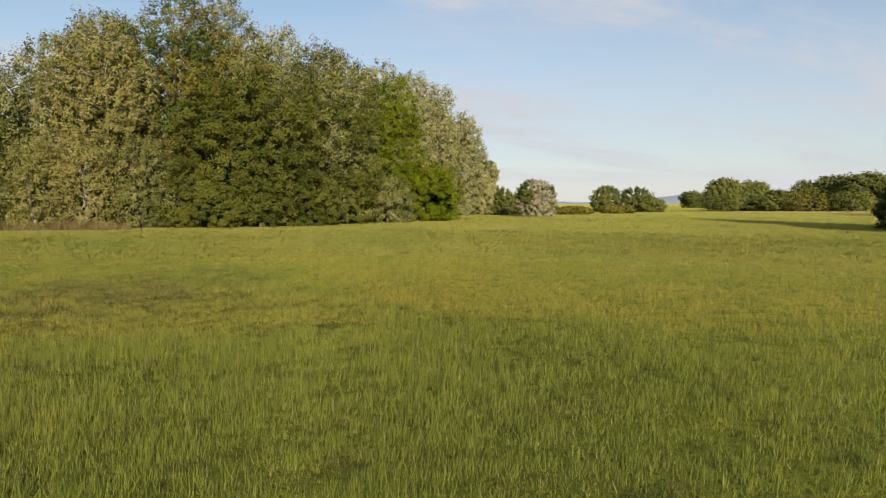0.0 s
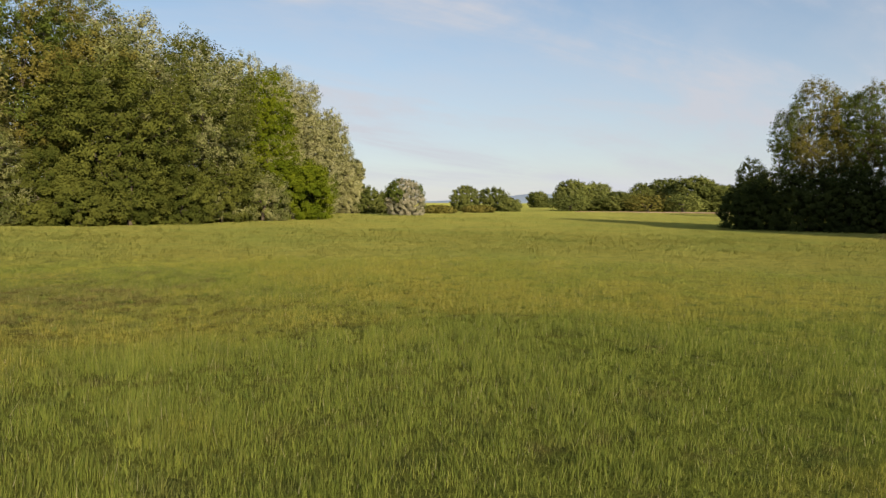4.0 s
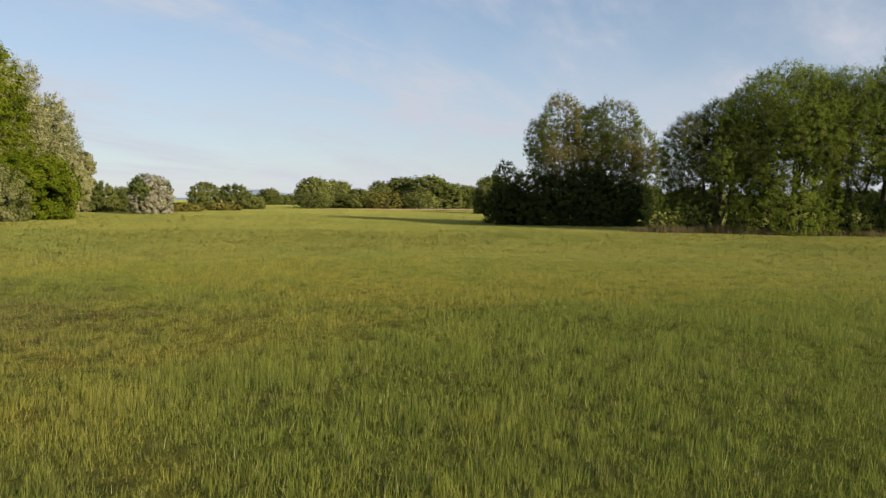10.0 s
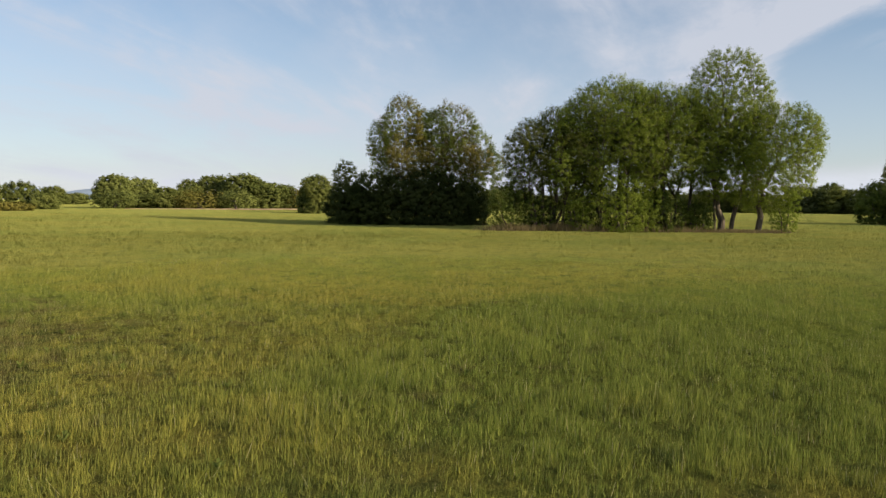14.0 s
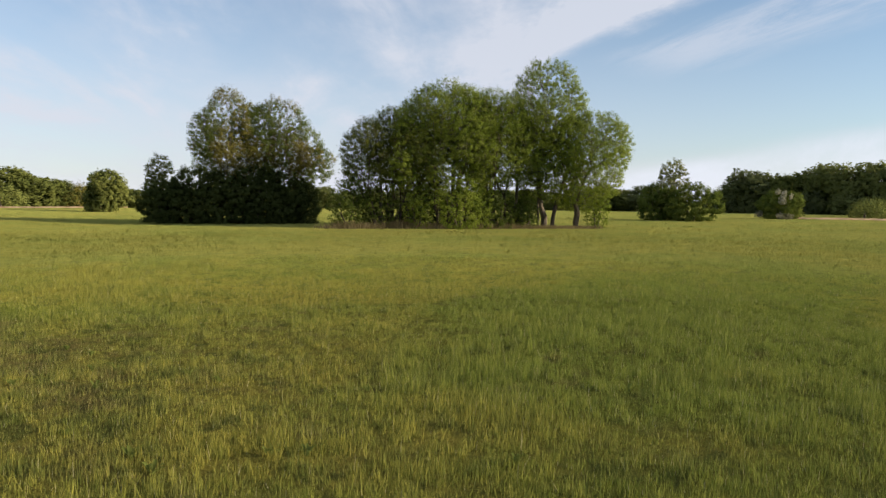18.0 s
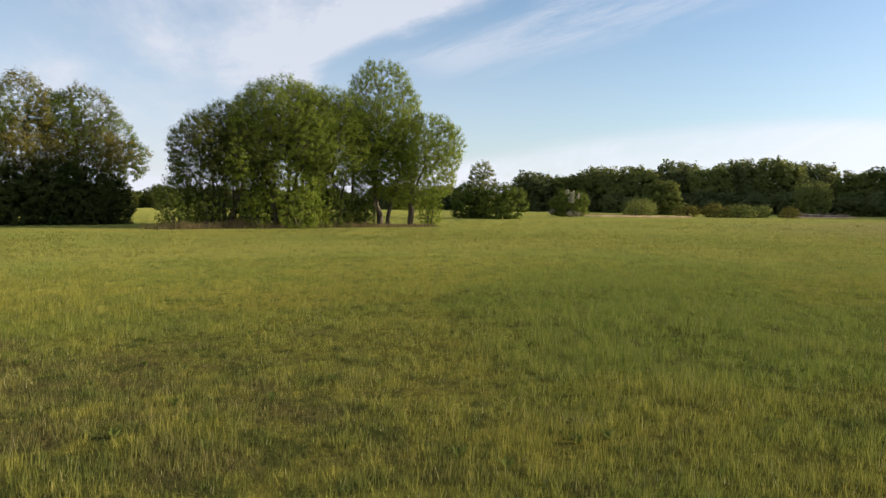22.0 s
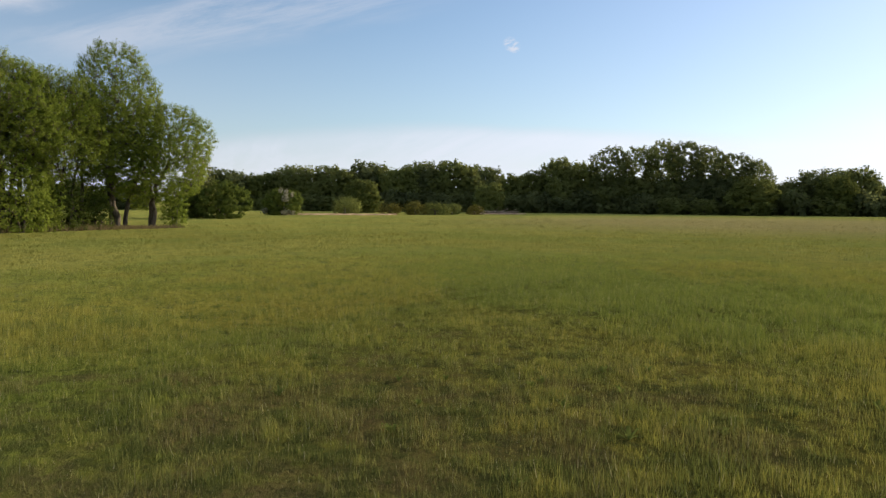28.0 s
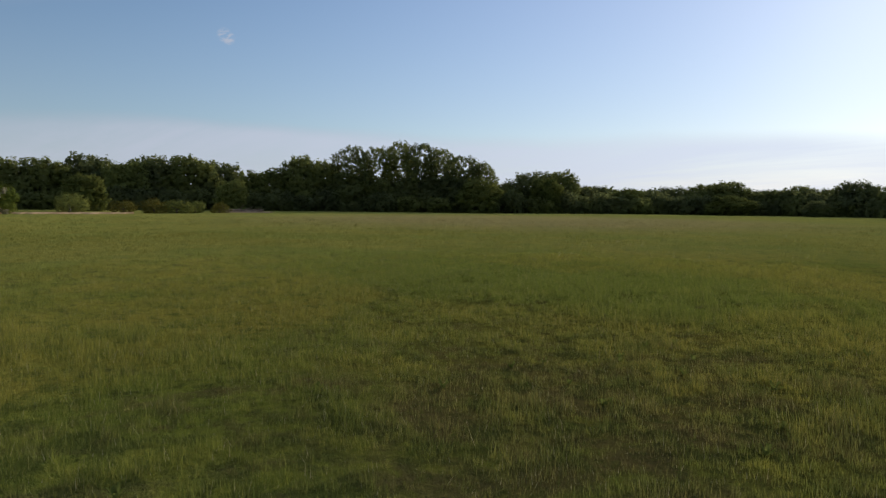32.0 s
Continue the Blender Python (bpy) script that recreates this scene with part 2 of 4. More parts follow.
def meadow_colour(m, blade, contrast=1.0):
    """The meadow's colour at a spot: lush green, yellow-green and dry brown areas."""
    spot = m.spot()
    flat_spot = m.add("ShaderNodeMapping", {"Vector": spot}, Scale=(1, 1, 0)).outputs[0]
    broad = m.noise(flat_spot, 0.075, 3, 0.5)
    middle = m.noise(flat_spot, 0.45, 4, 0.6)
    small = m.noise(flat_spot, 2.6, 4, 0.6)

    def near(x, y, inside, outside, most):
        """A share that is most inside a round area and fades to nothing outside it."""
        d = m.tree.nodes.new("ShaderNodeVectorMath")
        d.operation = "DISTANCE"
        m.tree.links.new(flat_spot, d.inputs[0])
        d.inputs[1].default_value = (x, y, 0)
        return m.ramp(d.outputs["Value"], inside, outside, most, 0.0)

    wet = m.math("ADD", near(-1.0, -10.0, 2.0, 8.0, 0.11), near(7.0, -4.0, 3.0, 12.0, 0.06))
    lush = m.ramp(m.math("ADD", m.math("ADD", m.math("MULTIPLY", broad, 0.55), m.math("MULTIPLY", middle, 0.45)), wet), 0.40, 0.62)
    green = m.mix(lush, (0.315, 0.290, 0.052), (0.168, 0.226, 0.034))
    dry_here = m.math("ADD", near(-9.5, 0.5, 2.0, 10.0, 0.11), m.math("ADD", near(-12.5, 2.5, 1.0, 6.0, 0.12), near(75.0, -38.0, 20.0, 60.0, 0.16)))
    dry_here = m.math("ADD", dry_here, m.math("MULTIPLY", wet, -0.8))
    dry = m.ramp(m.math("ADD", m.math("ADD", m.math("MULTIPLY", middle, 0.5), m.math("MULTIPLY", small, 0.5)), dry_here), 0.55, 0.78, 0.0, 0.8)
    colour = m.mix(dry, green, (0.205, 0.156, 0.068))
    rough_ground = m.math("ADD", near(-13.5, -1.0, 3.0, 7.0, 0.075), near(-13.5, 7.5, 2.0, 6.0, 0.075))
    weeds = m.ramp(m.math("ADD", m.noise(flat_spot, 1.3, 5, 0.65), rough_ground), 0.52, 0.65, 0.0, 0.80)
    colour = m.mix(weeds, colour, (0.052, 0.088, 0.022))
    brown = m.ramp(m.math("ADD", m.noise(flat_spot, 0.9, 5, 0.7), rough_ground), 0.54, 0.68, 0.0, 0.60)
    colour = m.mix(brown, colour, (0.140, 0.105, 0.054))
    clump = m.ramp(m.noise(flat_spot, 3.6, 3, 0.6), 0.48, 0.66, 0.0, 0.45 * contrast)
    colour = m.mix(clump, colour, (0.055, 0.105, 0.014))
    if blade:
        tuft = m.noise(flat_spot, 7.0, 3, 0.6)
        colour = m.mix(m.ramp(tuft, 0.36, 0.54, 0.62 * contrast, 0.0), colour, (0.048, 0.078, 0.012))
        colour = m.mix(m.ramp(tuft, 0.52, 0.70, 0.0, 0.40 * contrast), colour, (0.31, 0.315, 0.075))
        colour = m.mix(m.ramp(blade, 0.55, 1.0, 0.0, 0.42 * contrast), colour, (0.265, 0.26, 0.075))
        colour = m.mix(m.ramp(blade, 0.0, 0.45, 0.70 * contrast, 0.0), colour, (0.035, 0.070, 0.010))
    faded = near(90.0, -64.0, 22.0, 66.0, 0.55)
    return colour, small, faded


def grass_material(name, contrast, pale_share=0.0, pale=(0.29, 0.27, 0.085), thin=0.20):
    m = Nodes(name)
    blade = m.island()
    colour, _, faded = meadow_colour(m, blade, contrast)
    colour = m.mix(faded, m.mix(pale_share, colour, pale), (0.33, 0.27, 0.125))
    if contrast > 0.5:
        colour = m.mix(m.ramp(blade, 0.975, 0.985, 0.0, 0.6), colour, (0.42, 0.385, 0.25))
    face = m.add("ShaderNodeBsdfPrincipled", {"Base Color": colour}, Roughness=0.55)
    face.inputs["Specular IOR Level"].default_value = 0.07 if contrast > 0.5 else 0.02
    through_blade = m.add("ShaderNodeBsdfTranslucent", {"Color": colour})
    both = m.add("ShaderNodeMixShader", {1: face.outputs[0], 2: through_blade.outputs[0]})
    both.inputs[0].default_value = thin
    return m.finish(both.outputs[0])


def ground_material():
    m = Nodes("meadow_ground")
    colour, small, faded = meadow_colour(m, None)
    fine = m.noise(m.spot(), 9.0, 5, 0.7)
    colour = m.mix(m.ramp(fine, 0.35, 0.7, 0.0, 0.3), colour, (0.05, 0.06, 0.012))
    # brown thatch, soil and painted shade between stems of grass built blade by blade
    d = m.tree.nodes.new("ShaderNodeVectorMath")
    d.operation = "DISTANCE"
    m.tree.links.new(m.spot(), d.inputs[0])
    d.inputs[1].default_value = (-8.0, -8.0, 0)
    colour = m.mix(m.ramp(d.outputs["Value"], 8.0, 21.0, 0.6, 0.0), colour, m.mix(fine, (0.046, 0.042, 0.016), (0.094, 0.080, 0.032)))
    # paler farther out, in place of sunlight that level ground doesn't catch
    colour = m.mix(m.ramp(d.outputs["Value"], 10.0, 32.0, 0.0, 0.48), colour, m.mix(small, (0.31, 0.33, 0.084), (0.41, 0.40, 0.13)))
    colour = m.mix(faded, colour, (0.37, 0.30, 0.15))
    bump = m.add("ShaderNodeBump", {"Height": m.math("ADD", fine, small)}, Strength=1.0, Distance=0.25)
    p = m.add("ShaderNodeBsdfPrincipled", {"Base Color": colour, "Normal": bump.outputs[0]}, Roughness=0.95)
    p.inputs["Specular IOR Level"].default_value = 0.0
    p.inputs["Diffuse Roughness"].default_value = 0.45
    return m.finish(p.outputs[0])


def plain_material(name, dark, light, scale, rough=0.9):
    m = Nodes(name)
    f = m.noise(m.place(), scale, 6, 0.6)
    bump = m.add("ShaderNodeBump", {"Height": f}, Strength=0.6, Distance=0.1)
    p = m.add("ShaderNodeBsdfPrincipled", {"Base Color": m.mix(m.ramp(f, 0.3, 0.7), dark, light), "Normal": bump.outputs[0]}, Roughness=rough)
    p.inputs["Specular IOR Level"].default_value = 0.1
    return m.finish(p.outputs[0])


# far blades: paler and lower in contrast, their sunlit brightness put into the colour
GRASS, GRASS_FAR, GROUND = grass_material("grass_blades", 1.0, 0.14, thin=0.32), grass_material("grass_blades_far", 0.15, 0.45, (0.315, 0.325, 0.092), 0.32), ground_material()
BARK = bark_material("bark_grey_brown", (0.036, 0.029, 0.021), (0.115, 0.092, 0.068))
BARK_PALE = bark_material("bark_pale", (0.22, 0.19, 0.15), (0.42, 0.38, 0.31), 4.0)
LEAF_DARK = leaf_material("leaves_dark_green", (0.044, 0.060, 0.013), (0.132, 0.146, 0.032), thin=0.26)
LEAF_GREY = leaf_material("leaves_grey_green", (0.066, 0.086, 0.024), (0.168, 0.186, 0.054), (0.33, 0.335, 0.17), thin=0.26)
LEAF_SILVER = leaf_material("leaves_silver", (0.140, 0.152, 0.058), (0.265, 0.272, 0.115), (0.43, 0.425, 0.25), thin=0.26)
LEAF_OLIVE = leaf_material("leaves_olive", (0.086, 0.086, 0.020), (0.195, 0.178, 0.046), thin=0.24)
LEAF_YELLOW = leaf_material("leaves_yellow_olive", (0.105, 0.112, 0.030), (0.230, 0.222, 0.068), (0.345, 0.325, 0.15), thin=0.28)
LEAF_BRIGHT = leaf_material("leaves_bright_green", (0.065, 0.100, 0.008), (0.170, 0.205, 0.016), thin=0.34)
LEAF_MID = leaf_material("leaves_mid_green", (0.062, 0.092, 0.019), (0.145, 0.178, 0.040))
LEAF_WILLOW = leaf_material("leaves_willow", (0.092, 0.138, 0.021), (0.222, 0.274, 0.048), thin=0.48)
# extra dark green: shade of the thicket and undergrowth is put into the leaves
LEAF_BUSH = leaf_material("leaves_bush_shaded", (0.036, 0.050, 0.016), (0.075, 0.092, 0.028), thin=0.2)
LEAF_BLOSSOM = leaf_material("leaves_and_blossom", (0.13, 0.145, 0.08), (0.30, 0.29, 0.20), (0.64, 0.60, 0.48), patch=0.5, speckle=1.6)
# dark tones lifted and greyed: haze before the far wood, painted into its leaves
LEAF_FAR = leaf_material("leaves_far_wood_hazed", (0.072, 0.092, 0.044), (0.178, 0.202, 0.080), thin=0.48, patch=0.16, vary=(0.200, 0.225, 0.062))
LEAF_HEDGE = leaf_material("leaves_far_hedge", (0.075, 0.098, 0.027), (0.180, 0.200, 0.058), patch=0.12, vary=(0.215, 0.245, 0.075))
DRY_STEMS = leaf_material("dry_stems", (0.11, 0.09, 0.045), (0.24, 0.20, 0.11))
SAND = plain_material("bare_sandy_soil", (0.27, 0.175, 0.095), (0.42, 0.305, 0.19), 0.6)
DEADWOOD = bark_material("dead_wood", (0.11, 0.075, 0.045), (0.27, 0.20, 0.135), 3.0)
# the blue-grey is distance haze painted into the hills' colour
HILL = plain_material("distant_hill_hazed", (0.20, 0.26, 0.34), (0.24, 0.30, 0.38), 0.003)

# ---- mesh helpers ----


def smooth(a):
    a = np.clip(a, 0.0, 1.0)
    return a * a * (3 - 2 * a)


def height(x, y):
    """The ground: level, a little higher towards the grove."""
    x, y = np.asarray(x, float), np.asarray(y, float)
    near = np.exp(-((x * x + y * y) / 60.0**2))
    swell = 0.05 * np.sin(x * 0.31 + 0.7) * np.sin(y * 0.27 + 1.9) + 0.03 * np.sin(x * 0.83 + y * 0.61)
    return 0.55 * smooth((-x + 0.6 * y - 20) / 60) + swell * near


def raw_mesh(name, verts, faces, mat, normals=None):
    """A mesh from arrays whose faces all have one number of corners."""
    me = bpy.data.meshes.new(name)
    faces = np.asarray(faces, np.int32)
    me.vertices.add(len(verts))
    me.vertices.foreach_set("co", np.ascontiguousarray(verts, np.float32).ravel())
    me.loops.add(faces.size)
    me.loops.foreach_set("vertex_index", faces.ravel())
    me.polygons.add(len(faces))
    me.polygons.foreach_set("loop_start", np.arange(0, faces.size, faces.shape[1], dtype=np.int32))
    me.update(calc_edges=True)
    if normals is not None:
        me.normals_split_custom_set_from_vertices(np.ascontiguousarray(normals, np.float32))
    me.materials.append(mat)
    return me


def part(name, me, parent, label=""):
    ob = new(name, me)
    ob.parent = parent
    return tagged(ob, label)


def unit(v):
    return v / np.maximum(np.linalg.norm(v, axis=-1, keepdims=True), 1e-9)


def leaf_blades(rng, p, out, length, slim=0.5, droop=0.0):
    """Pointed leaves at p that face outwards, as corners and faces."""
    n = len(p)
    normal = unit(out * 0.75 + np.array([0, 0, 0.3]) + rng.normal(0, 0.45, (n, 3)))
    along = unit(np.cross(normal, rng.normal(0, 1, (n, 3))) + np.array([0, 0, -droop]))
    side = np.cross(normal, along)
    half = (length * rng.uniform(0.6, 1.3, n) / 2)[:, None]
    a, b = along * half, side * half * slim
    verts = np.stack([p - a + b, p - a - b, p + a], 1).reshape(-1, 3)
    shade = np.repeat(unit(out + 0.3 * normal), 3, axis=0)
    return verts, np.arange(3 * n).reshape(n, 3), shade


def tube(points, radii, sides=6):
    """A tapered tube along points."""
    points, radii = np.asarray(points, float), np.asarray(radii, float)
    way_along = unit(np.gradient(points, axis=0))
    ref = np.where(np.abs(way_along[:, 2:3]) > 0.9, np.array([[1.0, 0, 0]]), np.array([[0, 0, 1.0]]))
    u = unit(np.cross(way_along, ref))
    v = np.cross(way_along, u)
    ang = np.linspace(0, 2 * np.pi, sides, endpoint=False)
    ring = (np.cos(ang)[None, :, None] * u[:, None] + np.sin(ang)[None, :, None] * v[:, None]) * radii[:, None, None]
    verts = (points[:, None] + ring).reshape(-1, 3)
    k = np.arange(len(points) - 1)[:, None] * sides
    j = np.arange(sides)[None]
    j2 = (j + 1) % sides
    faces = np.stack([k + j, k + j2, k + sides + j2, k + sides + j], -1).reshape(-1, 4)
    return verts, faces


def joined(pieces):
    verts, faces, at = [], [], 0
    for v, f in pieces:
        verts.append(v)
        faces.append(f + at)
        at += len(v)
    return np.concatenate(verts), np.concatenate(faces)


def bent(rng, a, b, n, wobble, sag=0.0):
    """A bough's line from a to b."""
    s = np.linspace(0, 1, n)[:, None]
    line = np.asarray(a) + (np.asarray(b) - np.asarray(a)) * s
    off = np.cumsum(rng.normal(0, wobble, (n, 3)), axis=0) * np.sin(np.pi * s)
    line[:, 2] += sag * np.sin(np.pi * s[:, 0])
    return line + off


def profile(f, base, belly):
    """A crown's half width at the share f of its height, 1 at the belly."""
    f = np.asarray(f, float)
    low = base + (1 - base) * np.sin(np.clip(f / belly, 0, 1) * np.pi / 2)
    return np.where(f < belly, low, np.sqrt(np.maximum(0.02, 1 - np.clip((f - belly) / (1 - belly), 0, 1) ** 2.4)))


def tufts(rng, h, r, z0=0.2, at=(0, 0), lean=(0, 0), base=0.85, belly=0.4, gap=1.2, inner=0.25, airy=0.0, ragged=0.12, holes=0, head=0.0, part_at=1.1, flat=1.0, core=(0.2, 0.6)):
    """Middles, ways outwards and sizes of a crown's leafy sprays, about gap apart under an uneven domed outline."""
    ft = np.linspace(0, 1, 240)
    wt = profile(ft, base, belly)
    slope = np.gradient(wt, ft) * r / (h - z0)
    weight = wt * np.sqrt(1 + slope**2) * (1 - airy * (1 - ft) ** 1.5)
    n = int(9 * (2 * np.pi * r * (h - z0) / gap**2 + 12))
    dens = np.cumsum(weight)
    f = np.interp(rng.uniform(0, dens[-1], n), dens, ft)
    ang, ph = rng.uniform(0, 2 * np.pi, n), rng.uniform(0, 6.28, 4)
    uneven = 1 + ragged * (0.6 * np.sin(2 * ang + ph[0] + 3 * f) + 0.6 * np.sin(3 * ang + ph[1] - 5 * f) + 0.5 * np.sin(5 * ang + ph[2] + 7 * f))
    size = rng.uniform(0.7, 1.35, n)
    deep = np.where(rng.uniform(0, 1, n) < inner, rng.uniform(*core, n), rng.uniform(0.84, 1.0, n))
    w = np.maximum(r - 0.45 * gap, 0.4 * r) * profile(f, base, belly) * uneven
    axis = np.stack([at[0] + lean[0] * f, at[1] + lean[1] * f, z0 + (h - 0.45 * gap * size - z0) * f * np.where(f > 0.6, 0.5 + 0.5 * deep, 1.0)], 1)
    ray = np.stack([np.cos(ang), np.sin(ang), np.zeros(n)], 1)
    p = axis + ray * (w * deep)[:, None]
    out = unit(ray + np.array([0, 0, 1.0]) * np.clip(-np.interp(f, ft, slope), -0.8, 4.0)[:, None])
    if head:
        # rounded heads of foliage, with clefts between them
        heads = p[rng.choice(n, max(4, int(2 * np.pi * r * (h - z0) / (1.7 * head**2))), replace=False)]
        squash = np.array([1, 1, flat])
        off = (p - heads[np.argmin((((p[:, None] - heads[None]) * squash) ** 2).sum(2), 1)]) * squash
        q = np.linalg.norm(off, axis=1) / head
        p = p + out * (0.5 * head * (0.55 - np.minimum(q, 1.3) ** 2))[:, None]
        out = unit(out + 0.9 * off / head)
        stay = (q < part_at) | (rng.uniform(0, 1, n) < 0.12)
        p, out, size = p[stay], out[stay], size[stay]
        n = len(p)
    clear_of = p[rng.integers(0, n, holes)] if holes else np.zeros((0, 3))
    kept = []
    for i in range(n):
        if len(clear_of) and np.min(((clear_of - p[i]) ** 2).sum(1)) < (1.15 * gap) ** 2:
            continue
        if not kept or np.min(((p[kept] - p[i]) ** 2).sum(1)) > (gap * size[i]) ** 2:
            kept.append(i)
    return p[kept], out[kept], gap * size[kept]


def sprays(rng, middles, ways, sizes, leaves, rise=0.5, long=1.35, loose=1.0):
    """Leaf places and their facing, in one longish tuft round every middle."""
    share = sizes**2.2
    k = np.repeat(np.arange(len(sizes)), rng.poisson(leaves * share / share.sum()))
    n = len(k)
    along = unit(ways + np.array([0, 0, rise]) + rng.normal(0, 0.25, ways.shape))
    q = unit(rng.normal(0, 1, (n, 3))) * (rng.uniform(0, 1, n) ** 0.45)[:, None]
    ahead = (q * along[k]).sum(1)[:, None]
    # a spray is widest near its tip and hollow below
    q = q * (0.80 + 0.22 * ahead) + along[k] * ahead * (long - 1)
    q[:, 2] = np.where(q[:, 2] < -0.35, -0.35 + 0.45 * (q[:, 2] + 0.35), q[:, 2])
    p = middles[k] + q * (0.66 * loose * sizes[k])[:, None]
    p[:, 2] = np.maximum(p[:, 2], 0.05)
    return p, unit(0.55 * ways[k] + 1.0 * q + np.array([0, 0, 0.15]))


def clusters(rng, p, k):
    """Numbers of k groups of neighbouring points."""
    c = p[rng.choice(len(p), k, replace=False)]
    for _ in range(5):
        g = np.argmin(((p[:, None] - c[None]) ** 2).sum(2), 1)
        c = np.array([p[g == i].mean(0) if (g == i).any() else c[i] for i in range(k)])
    return g


def arc(a, b, start, n=5):
    """A line from a to b that leaves a along start."""
    s = np.linspace(0, 1, n)[:, None]
    reach = np.linalg.norm(b - a)
    return (1 - s) ** 2 * a + 2 * s * (1 - s) * (a + start * 0.45 * reach) + s**2 * b


def fork(rng, p, way_on, goals, level, made):
    """Branches from p to all goals, forking as they go: lines, the goals each one feeds, and its level."""
    n = len(goals)
    if n <= 2:
        for g in goals:
            made.append((arc(p, g, way_on, 3), 1, level + 1))
        return
    middle = goals.mean(0)
    reach = np.linalg.norm(middle - p)
    head = unit(0.45 * way_on + unit(middle - p) + rng.normal(0, 0.10, 3))
    q = p + head * reach * (rng.uniform(0.34, 0.5) if level else rng.uniform(0.42, 0.55))
    made.append((arc(p, q, way_on) + rng.normal(0, 0.012 * reach, (5, 3)) * np.array([0, 1, 1, 1, 0])[:, None], n, level))
    g = clusters(rng, goals - q, 3 if n > 14 and rng.uniform() < 0.5 else 2)
    for i in range(g.max() + 1):
        if (g == i).any():
            fork(rng, q, head, goals[g == i], level + 1, made)


def leafage(thing, quads, mat, label=""):
    verts, faces, shade = quads
    return part("crown", raw_mesh("crown", verts, faces, mat, shade), thing, label)


def base_empty(name, x, y, turn=0.0):
    ob = new(name)
    ob.matrix_world = pose(x, y, float(height(x, y)), 0, 0, turn)
    return ob


def grow(name, label, category, x, y, domes, leaves, length, mat, *, seed, stems=((0, 0, 0.25),), bark=BARK, twigs=True, slim=0.5, droop=0.0,
         group="", extra=None, limbs=12, rise=0.5, long=1.35, loose=1.0, thing=None, fine=0.016):
    """A tree or shrub: stems from the ground that fork into limbs and twigs, and a spray of leaves at each twig's end."""
    rng = np.random.default_rng(seed)
    thing = thing or tagged(base_empty(name, x, y), label, category, group)
    found = [tufts(rng, **d) for d in domes]
    middles, ways, sizes = (np.concatenate([f[i] for f in found]) for i in range(3))
    first = np.ones(len(middles), bool)
    if extra:
        share, second, other = extra
        first = np.array([math.sin(a * 0.9 + seed) + math.sin(b * 1.1 + 2 * seed) + math.sin(c * 0.8 + 3 * seed) for a, b, c in middles])
        first = first > np.quantile(first, share)
        leafage(thing, leaf_blades(rng, *sprays(rng, middles[~first], ways[~first], sizes[~first], int(leaves * share), rise, long, loose), length, slim, droop), second, other)
        leaves = int(leaves * (1 - share))
    leafage(thing, leaf_blades(rng, *sprays(rng, middles[first], ways[first], sizes[first], leaves, rise, long, loose), length, slim, droop), mat)
    feet = np.array([(a, b, -0.1) for a, b, _ in stems])
    flat_goals = middles[:, :2] - middles[:, :2].mean(0)
    reach = np.abs(flat_goals).max() / max(0.1, np.abs(feet[:, :2]).max())
    owner = np.argmin(((flat_goals[:, None] - feet[None, :, :2] * 0.6 * reach) ** 2).sum(2), 1) if len(stems) > 1 else np.zeros(len(middles), int)
    small = []
    for i, (a, b, rad) in enumerate(stems):
        goals = middles[owner == i]
        if not len(goals):
            continue
        made = []
        fork(rng, feet[i], unit(np.array([a * 0.12, b * 0.12, 1.0])), goals, 0, made)
        order = sorted(range(1, len(made)), key=lambda j: -made[j][1])[: max(2, limbs // len(stems))]
        thick = lambda n: max(fine, rad * (n / len(goals)) ** 0.55)  # noqa: E731
        trunk = None
        for j, (line, n, level) in enumerate(made):
            if j == 0:
                trunk = part("trunk", raw_mesh("trunk", *tube(line, np.linspace(rad * 1.25, rad * 0.85, len(line)), 8), bark), thing)
            elif j in order:
                part("limb", raw_mesh("limb", *tube(line, np.linspace(thick(n), thick(n * 0.6), len(line)), 6), bark), trunk)
            elif twigs or (n > 5 and twigs is not None):
                small.append(tube(line, np.linspace(thick(n), max(0.008, 0.6 * thick(n)), len(line)), 4 if n > 3 else 3))
    if small:
        tagged(part("twig", raw_mesh("twig", *joined(small), bark), thing), kind="stuff")
    return thing


# ---- ground and distance ----


def ground_sheet():
    """One sheet from the camera to the horizon, finer near the middle."""
    rings = np.concatenate([np.linspace(0.5, 30, 60), np.geomspace(31, 4200, 70)])
    spokes = 120
    ang = np.linspace(0, 2 * np.pi, spokes, endpoint=False)
    x, y = rings[:, None] * np.cos(ang), rings[:, None] * np.sin(ang)
    z = height(x, y)
    verts = np.concatenate([np.stack([x, y, z], -1).reshape(-1, 3), [[0, 0, float(height(0, 0))]]])
    k = np.arange(len(rings) - 1)[:, None] * spokes
    j = np.arange(spokes)[None]
    j2 = (j + 1) % spokes
    faces = np.stack([k + j, k + spokes + j, k + spokes + j2, k + j2], -1).reshape(-1, 4)
    me = bpy.data.meshes.new("ground")
    hub = len(verts) - 1
    me.from_pydata(verts.tolist(), [], faces.tolist() + [[hub, int(a), int((a + 1) % spokes)] for a in range(spokes)])
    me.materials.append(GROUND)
    me.polygons.foreach_set("use_smooth", np.ones(len(me.polygons), bool))
    return tagged(new("ground", me), "flat unmown meadow of green and yellowing grass", "meadow", kind="structure")


ground_sheet()


